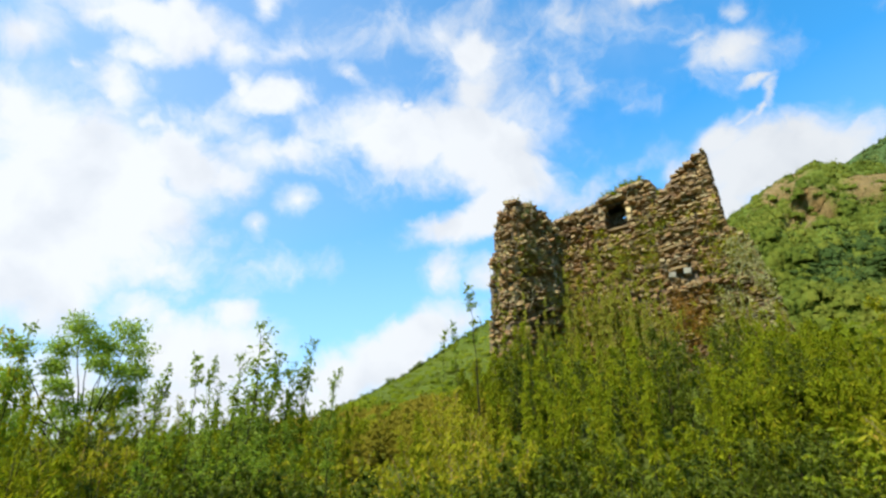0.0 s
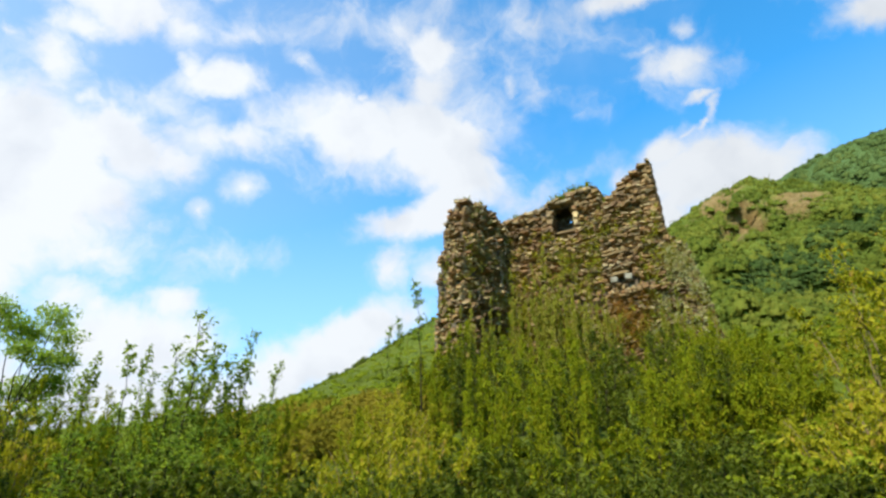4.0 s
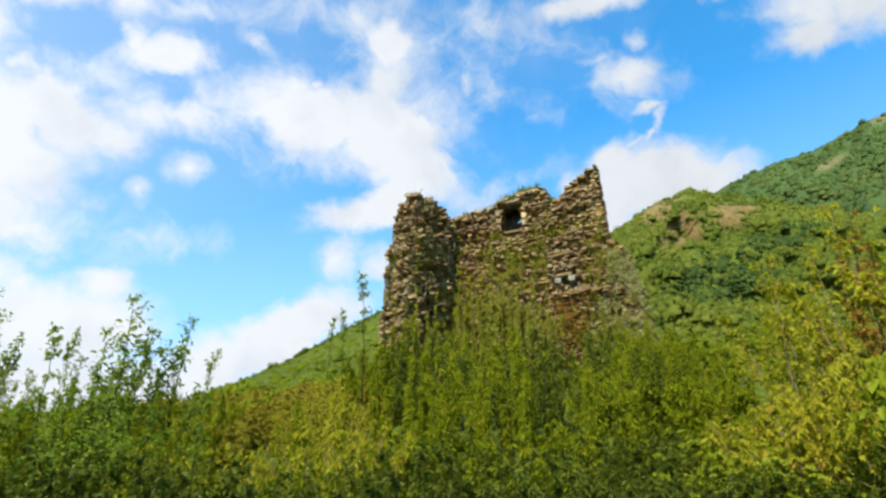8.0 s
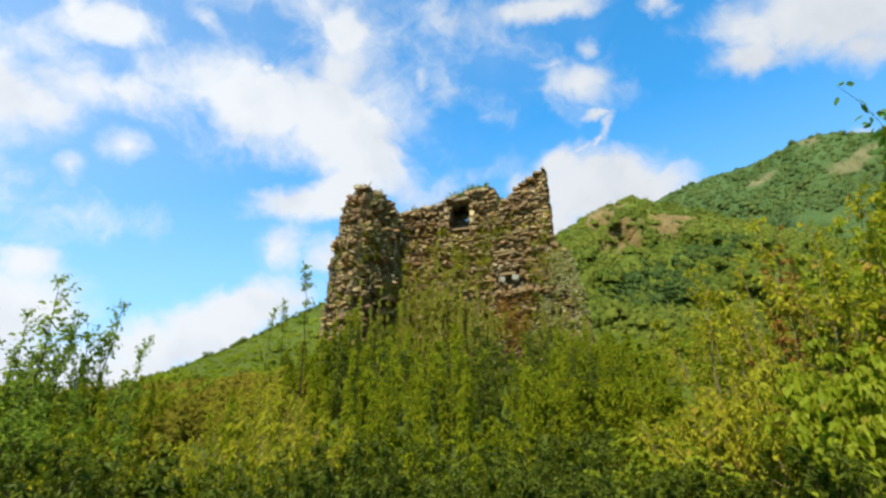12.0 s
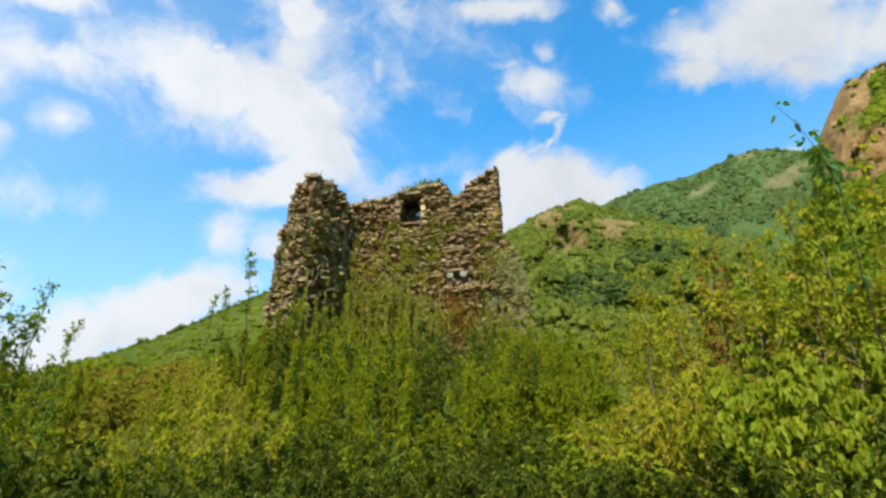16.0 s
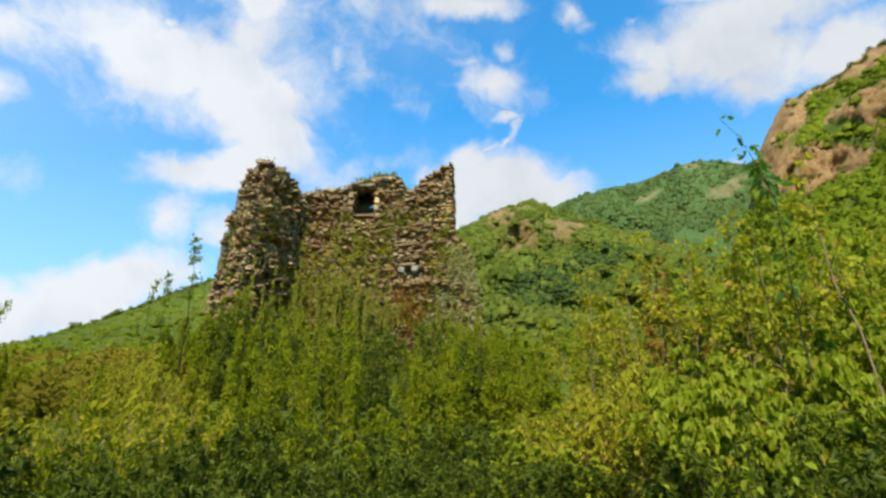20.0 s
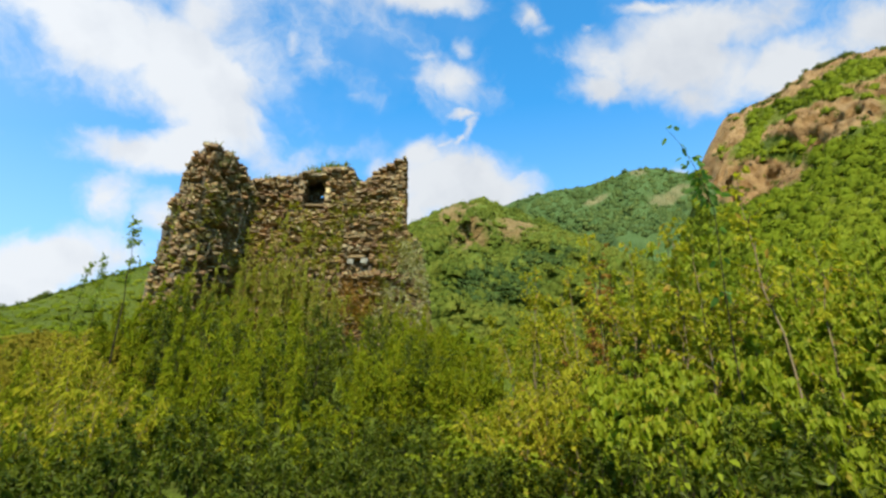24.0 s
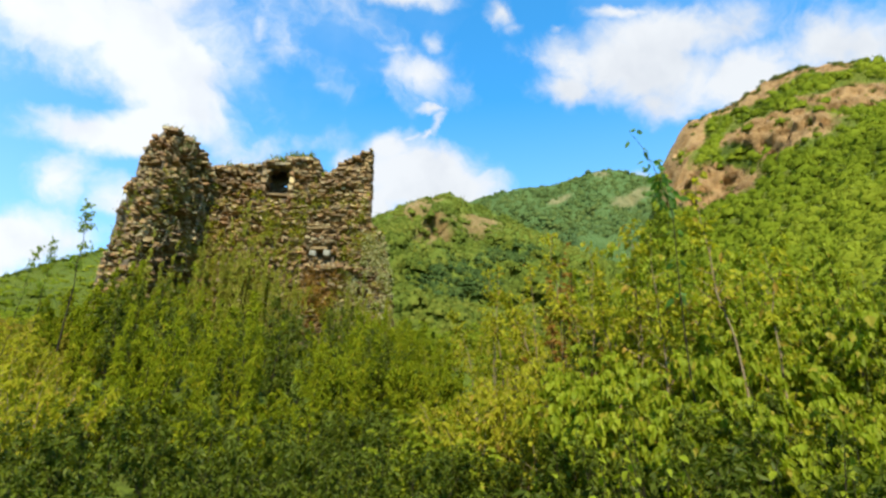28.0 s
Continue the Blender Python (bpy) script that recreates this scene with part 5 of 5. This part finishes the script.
# shoots that close the gap below the wall's end
for s_az, s_r, s_top in ((28.6, 13.4, 15.0), (30.2, 14.2, 15.8), (31.6, 13.2, 14.6), (33.0, 14.4, 15.6), (34.4, 13.4, 15.2), (36.0, 14.0, 15.4), (37.6, 13.0, 15.0)):
    plant("plume", s_az, s_r, s_top, 1.3)
for s_az, s_r, s_top in ((29.0, 10.8, 12.4), (31.0, 11.2, 13.0), (32.8, 10.6, 12.6), (34.6, 11.0, 13.2), (36.4, 10.6, 12.8)):
    plant("willow", s_az, s_r, s_top, 1.2)
for s_az, s_r, s_top in ((-26.0, 8.6, 8.5), (-21.4, 8.5, 9.4), (-19.0, 8.8, 10.6), (-16.5, 8.5, 9.2), (-14.0, 8.8, 10.0), (-11.0, 8.6, 9.0)):
    plant("sapling", s_az, s_r, s_top, 1.4)
# sunlit bushes on the near side of the thicket, over darkened shrubs for shaded gaps
for s_key, s_az, s_r, s_top in (("ochre", 41.5, 7.4, 11.0), ("ochre", 44.0, 7.0, 13.0), ("ochre", 46.5, 6.8, 13.5), ("ochre", 49.0, 6.6, 14.0), ("broad", 51.6, 6.3, 13.5), ("broad", 54.4, 6.1, 15.0),
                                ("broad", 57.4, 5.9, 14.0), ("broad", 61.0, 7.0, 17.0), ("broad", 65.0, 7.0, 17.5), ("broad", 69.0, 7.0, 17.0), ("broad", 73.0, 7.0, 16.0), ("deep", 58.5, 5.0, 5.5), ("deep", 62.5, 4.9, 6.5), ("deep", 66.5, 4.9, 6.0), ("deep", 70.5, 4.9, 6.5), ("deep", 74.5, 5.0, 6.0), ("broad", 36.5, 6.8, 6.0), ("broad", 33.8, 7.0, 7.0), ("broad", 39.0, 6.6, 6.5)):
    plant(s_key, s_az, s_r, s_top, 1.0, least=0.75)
# low shrubs at the near foot of the thicket, darkened to paint its shade
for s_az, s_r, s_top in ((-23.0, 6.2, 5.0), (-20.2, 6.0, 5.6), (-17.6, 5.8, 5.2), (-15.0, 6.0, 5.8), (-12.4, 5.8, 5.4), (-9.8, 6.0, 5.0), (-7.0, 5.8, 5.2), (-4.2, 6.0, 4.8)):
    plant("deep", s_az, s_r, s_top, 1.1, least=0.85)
# shoots in front of the wall stub's foot
for s_az, s_r, s_top in ((2.6, 18.2, 15.6), (3.6, 18.6, 16.6), (4.6, 18.4, 17.2), (5.5, 19.0, 16.6), (6.4, 18.8, 18.4), (7.4, 18.6, 19.2), (8.4, 18.4, 19.8)):
    plant("plume", s_az, s_r, s_top, 1.2)
# shrubs against the wall
for s_az, s_r, s_top in ((7.4, 18.8, 21.2), (8.8, 19.4, 22.6), (10.4, 20.0, 22.6), (11.8, 20.8, 20.6), (13.4, 22.0, 25.0), (14.8, 22.2, 23.4), (15.9, 21.8, 25.4), (16.9, 21.6, 27.0), (18.3, 21.4, 26.2), (19.6, 21.0, 24.6), (20.6, 20.6, 24.0), (21.8, 20.2, 21.6), (22.9, 20.2, 22.6),
                         (26.4, 19.6, 19.6), (27.6, 19.4, 21.0), (28.9, 19.4, 21.6), (30.4, 19.6, 19.4), (31.8, 20.0, 20.2), (33.4, 19.0, 18.4)):
    plant("ivy", s_az, s_r, s_top, 0.6)


def slope_scrub():
    """Low scrub that covers the slope beyond the thicket."""
    def place(n, az0, az1, r0, r1):
        az, r = rng.uniform(az0, az1, n), rng.uniform(r0, r1, n)
        x, y = r * np.sin(np.radians(az)), r * np.cos(np.radians(az))
        rel = np.stack([x, y], 1) - CORNER
        s, d = rel @ ALONG, rel @ TOWARD
        ok = ~((s > -1.6) & (s < 9.2) & (d > -1.8) & (d < 5.2))
        return np.column_stack([x, y, ground_z(x, y)])[ok]

    p = place(380, -55, 62, 20, 60)
    scatter_crowns("slope_scrub", p, rng.uniform(0.9, 1.9, len(p)), WOOD_NEAR, "low sunny scrub covering the slope", FINE_CROWNS)
    p = place(400, -16, 8, 14, 44)
    scatter_crowns("dry_scrub", p, rng.uniform(0.7, 1.5, len(p)), WOOD_DRY, "ochre dry scrub covering the slope", FINE_CROWNS)


slope_scrub()

for unused in [ob for made in KINDS.values() for ob in made if ob["used"] == 0]:
    for ob in (*unused.children_recursive, unused):
        bpy.data.objects.remove(ob)


def leafy_shoots():
    """Shoots close to the path, on which each leaf can be told apart."""
    g = np.random.default_rng(314)
    base = np.zeros((1, 3))
    blades = []
    for k in range(4):
        v, q = leaf_blades(base, np.array([[1.0, 0, 0]]), np.array([[0, 0, 1.0]]), np.array([1.0]), np.array([0.62 + 0.08 * k]), True)
        v[:, 2] += 0.05 * np.sin(3 * v[:, 0] + k) - 0.16 * v[:, 0] ** 2
        blades.append(mesh_from("leaf", v, [q], LEAF_BROAD, True))
    for az, r, top_el in ((52.5, 4.3, 4.5), (57.0, 4.0, 6.5), (62.0, 3.9, 4.5), (67.0, 3.8, 6.0), (47.0, 4.6, 3.5)):
        x, y = r * math.sin(radians(az)), r * math.cos(radians(az))
        z = float(ground_z(x, y)) - 0.05
        tall = EYE_Z + r * math.tan(radians(top_el)) - z
        ob = thing("leafy_shoot", "leafy shoot with large pale green leaves", "shoot", "leafy shoots by the path", at=(x, y, z))
        for _ in range(3):
            f = np.linspace(0, 1, 9)[:, None]
            line = np.array([g.uniform(-0.3, 0.3), g.uniform(-0.3, 0.3), tall * g.uniform(0.75, 1.0)]) * f + np.array([*g.normal(0, 0.16, 2), 0]) * f ** 2
            v, q = tube(line, 0.008 * (1 - 0.7 * f[:, 0]), 5)
            part("stem", mesh_from("stem", v, [q], BARK, True), ob)
            for t in np.linspace(0.22, 1.0, 15):
                q = t * 8
                i = min(int(q), 7)
                at = line[i] + (line[i + 1] - line[i]) * (q - i)
                leaf = part("leaf", blades[g.integers(4)], ob)
                size = g.uniform(0.048, 0.080)
                turn = math.degrees(2.4 * t * 15) + g.uniform(-30, 30)
                leaf.matrix_basis = pose(*at, g.uniform(-25, 25), g.uniform(5, 60), turn) @ Matrix.Diagonal((size, size, size, 1))


leafy_shoots()


def arching_sprig():
    """A thin shoot that leans out of the broadleaf bush and carries a few drooping leaves against the sky."""
    g = np.random.default_rng(8)
    r, az = 5.8, 61.6
    x, y = r * math.sin(radians(az)), r * math.cos(radians(az))
    z = float(ground_z(x, y)) - 0.05
    ob = thing("arching_sprig", "arching thin shoot with a few bright green leaves", "sapling", at=(x, y, z))
    side = np.array([-math.cos(radians(az)), math.sin(radians(az)), 0.0])
    tall = EYE_Z + r * math.tan(radians(34.6)) - z
    f = np.linspace(0, 1, 15)[:, None]
    line = np.array([0, 0, tall]) * f ** 0.94 + side * (0.05 * np.sin(f * 5) + 0.34 * np.clip(f - 0.72, 0, 1) / 0.28 * f) + np.array([0, 0, -0.10]) * np.clip(f - 0.9, 0, 1) * 10
    v, q = tube(line, 0.011 * (1 - 0.85 * f[:, 0]), 5)
    part("stem", mesh_from("stem", v, [q], BARK, True), ob)
    for t, n, size in ((0.52, 4, 0.10), (0.60, 4, 0.10), (0.68, 4, 0.10), (0.76, 4, 0.11), (0.76, 14, 0.09), (0.79, 20, 0.095), (0.82, 20, 0.095), (0.85, 12, 0.09), (0.88, 5, 0.085), (0.93, 2, 0.10), (0.99, 4, 0.10)):
        i = min(int(t * 14), 13)
        at = line[i] + (line[i + 1] - line[i]) * (t * 14 - i)
        for _ in range(n):
            way = unit(g.normal(size=(1, 3)) * np.array([1, 1, 0.4]) + np.array([[0, 0, -0.7]]))
            base = (at + way[0] * g.uniform(0.02, 0.14))[None]
            length = np.array([size * g.uniform(0.7, 1.2)])
            v, q = leaf_blades(base, way, unit(g.normal(size=(1, 3)) + np.array([[0, 0, 1.0]])), length, length * 0.6, True)
            part("leaf", mesh_from("leaf", v, [q], LEAF_SPRIG, True), ob)


arching_sprig()


# ---------------------------------------------------------------- the round-headed tree behind the thicket
def round_tree(az, r, top_el):
    x, y = r * math.sin(radians(az)), r * math.cos(radians(az))
    z = float(ground_z(x, y))
    tall = EYE_Z + r * math.tan(radians(top_el)) - z
    ob = thing("round_headed_tree", "tree with rounded clumps of light green leaves", "tree", at=(x, y, z))
    g = np.random.default_rng(55)
    f = np.linspace(0, 1, 8)[:, None]
    trunk = np.array([[0, 0, -0.3]]) + np.array([0.3, 0.1, tall * 0.5]) * f + g.normal(0, 0.05, (8, 3)) * f
    v, q = tube(trunk, 0.15 * (1 - 0.45 * f[:, 0]), 8)
    part("trunk", mesh_from("trunk", v, [q], BARK, True), ob)
    top = trunk[-1]
    clumps = []
    for cx, cz, size in ((-1.1, 0.84, 0.5), (-0.75, 0.93, 0.55), (-0.3, 0.90, 0.55), (0.3, 0.88, 0.5), (0.75, 0.93, 0.6), (1.25, 0.90, 0.55), (1.45, 0.78, 0.5), (1.35, 0.66, 0.55), (0.75, 0.72, 0.5), (0.4, 0.58, 0.6),
                         (-0.85, 0.62, 0.45), (1.0, 0.62, 0.6), (0.15, 0.76, 0.45), (-0.5, 0.52, 0.55), (-1.15, 0.74, 0.42), (-2.4, 0.80, 0.5), (-2.2, 0.68, 0.55), (-2.7, 0.62, 0.6), (0.0, 0.42, 0.8), (1.1, 0.48, 0.7), (-1.6, 0.46, 0.8)):
        cx *= 0.86
        end = np.array([cx * math.cos(radians(az)), -cx * math.sin(radians(az)), 0]) + np.array([0, 0, tall * cz - 0.1])
        end = end + unit(np.array([-x, -y, 0.0])) * g.uniform(-0.7, 0.7)
        fork = trunk[g.integers(3, 8)]
        limb = fork + (end - fork) * f + np.array([0, 0, -0.35]) * (f * (1 - f)) * 2 + g.normal(0, 0.04, (8, 3)) * f
        v, q = tube(limb, 0.034 * (1 - 0.8 * f[:, 0]), 5)
        part("limb", mesh_from("limb", v, [q], BARK, True), ob)
        n = 760
        d = unit(g.normal(size=(n, 3)))
        lump = 0.80 + 0.55 * rough_noise(d, 1.5, cx * 5 + cz, 3)
        base = end + d * (1.15 * size * lump * g.random(n) ** 0.55)[:, None] * np.array([1, 1, 0.72])
        length = 0.090 * g.uniform(0.7, 1.3, n)
        clumps.append(leaf_blades(base, unit(d + g.normal(size=(n, 3)) * 0.8), unit(g.normal(size=(n, 3)) + np.array([0, 0, 0.8])), length, length * 0.65, False))
    v, q = merge(clumps)
    part("crown", mesh_from("crown", v, [q], LEAF_TREE), ob, kind="stuff")


round_tree(-31.7, 20.0, 17.3)


# ---------------------------------------------------------------- grass and small weeds on the broken wall tops
def wall_top_weeds():
    g = np.random.default_rng(77)
    for label, origin, axis, out, top, s0, s1, n, tall in (
            ("green weeds growing on the wall above the window", CORNER, ALONG, TOWARD, long_top, 2.6, 4.4, 520, 0.42),
            ("thin grass on the broken wall top", CORNER, ALONG, TOWARD, long_top, 0.1, 2.6, 220, 0.28),
            ("tuft of grass in the wall's gap", CORNER, ALONG, TOWARD, long_top, 4.8, 5.5, 110, 0.30),
            ("dry weed on the tip of the wall stub", CORNER, TOWARD, ALONG, short_top, 3.15, 3.4, 22, 0.32)):
        s = g.uniform(s0, s1, n)
        clump = np.array([0.5 + 0.5 * noise.noise(Vector((v * 2.7, 3, 3))) for v in s])
        d = g.uniform(0.05, 0.8, n)
        xy = origin[None] + axis[None] * s[:, None] - out[None] * d[:, None]
        z = np.array([top(v) for v in s])
        base = np.column_stack([xy, z - 0.02])
        way = unit(g.normal(size=(n, 3)) * np.array([0.5, 0.5, 0.2]) + np.array([0, 0, 1.0]))
        length = tall * (0.4 + clump) * g.uniform(0.5, 1.2, n)
        blades = [leaf_blades(base, way, unit(g.normal(size=(n, 3))), length, 0.05 + 0 * length, False)]
        more = np.repeat(np.arange(n), 4)
        up = base[more] + way[more] * (length[more] * g.uniform(0.3, 1.0, 4 * n))[:, None]
        size = 0.08 * g.uniform(0.6, 1.3, 4 * n)
        blades.append(leaf_blades(up, unit(g.normal(size=(4 * n, 3))), unit(g.normal(size=(4 * n, 3)) + np.array([0, 0, 1.0])), size, size * 0.5, False))
        v, q = merge(blades)
        ob = new("wall_weeds", mesh_from("wall_weeds", v, [q], LEAF_WILLOW))
        tagged(ob, label, "weeds", kind="stuff")


wall_top_weeds()
wall_weeds_on_faces()
finish_ruin()
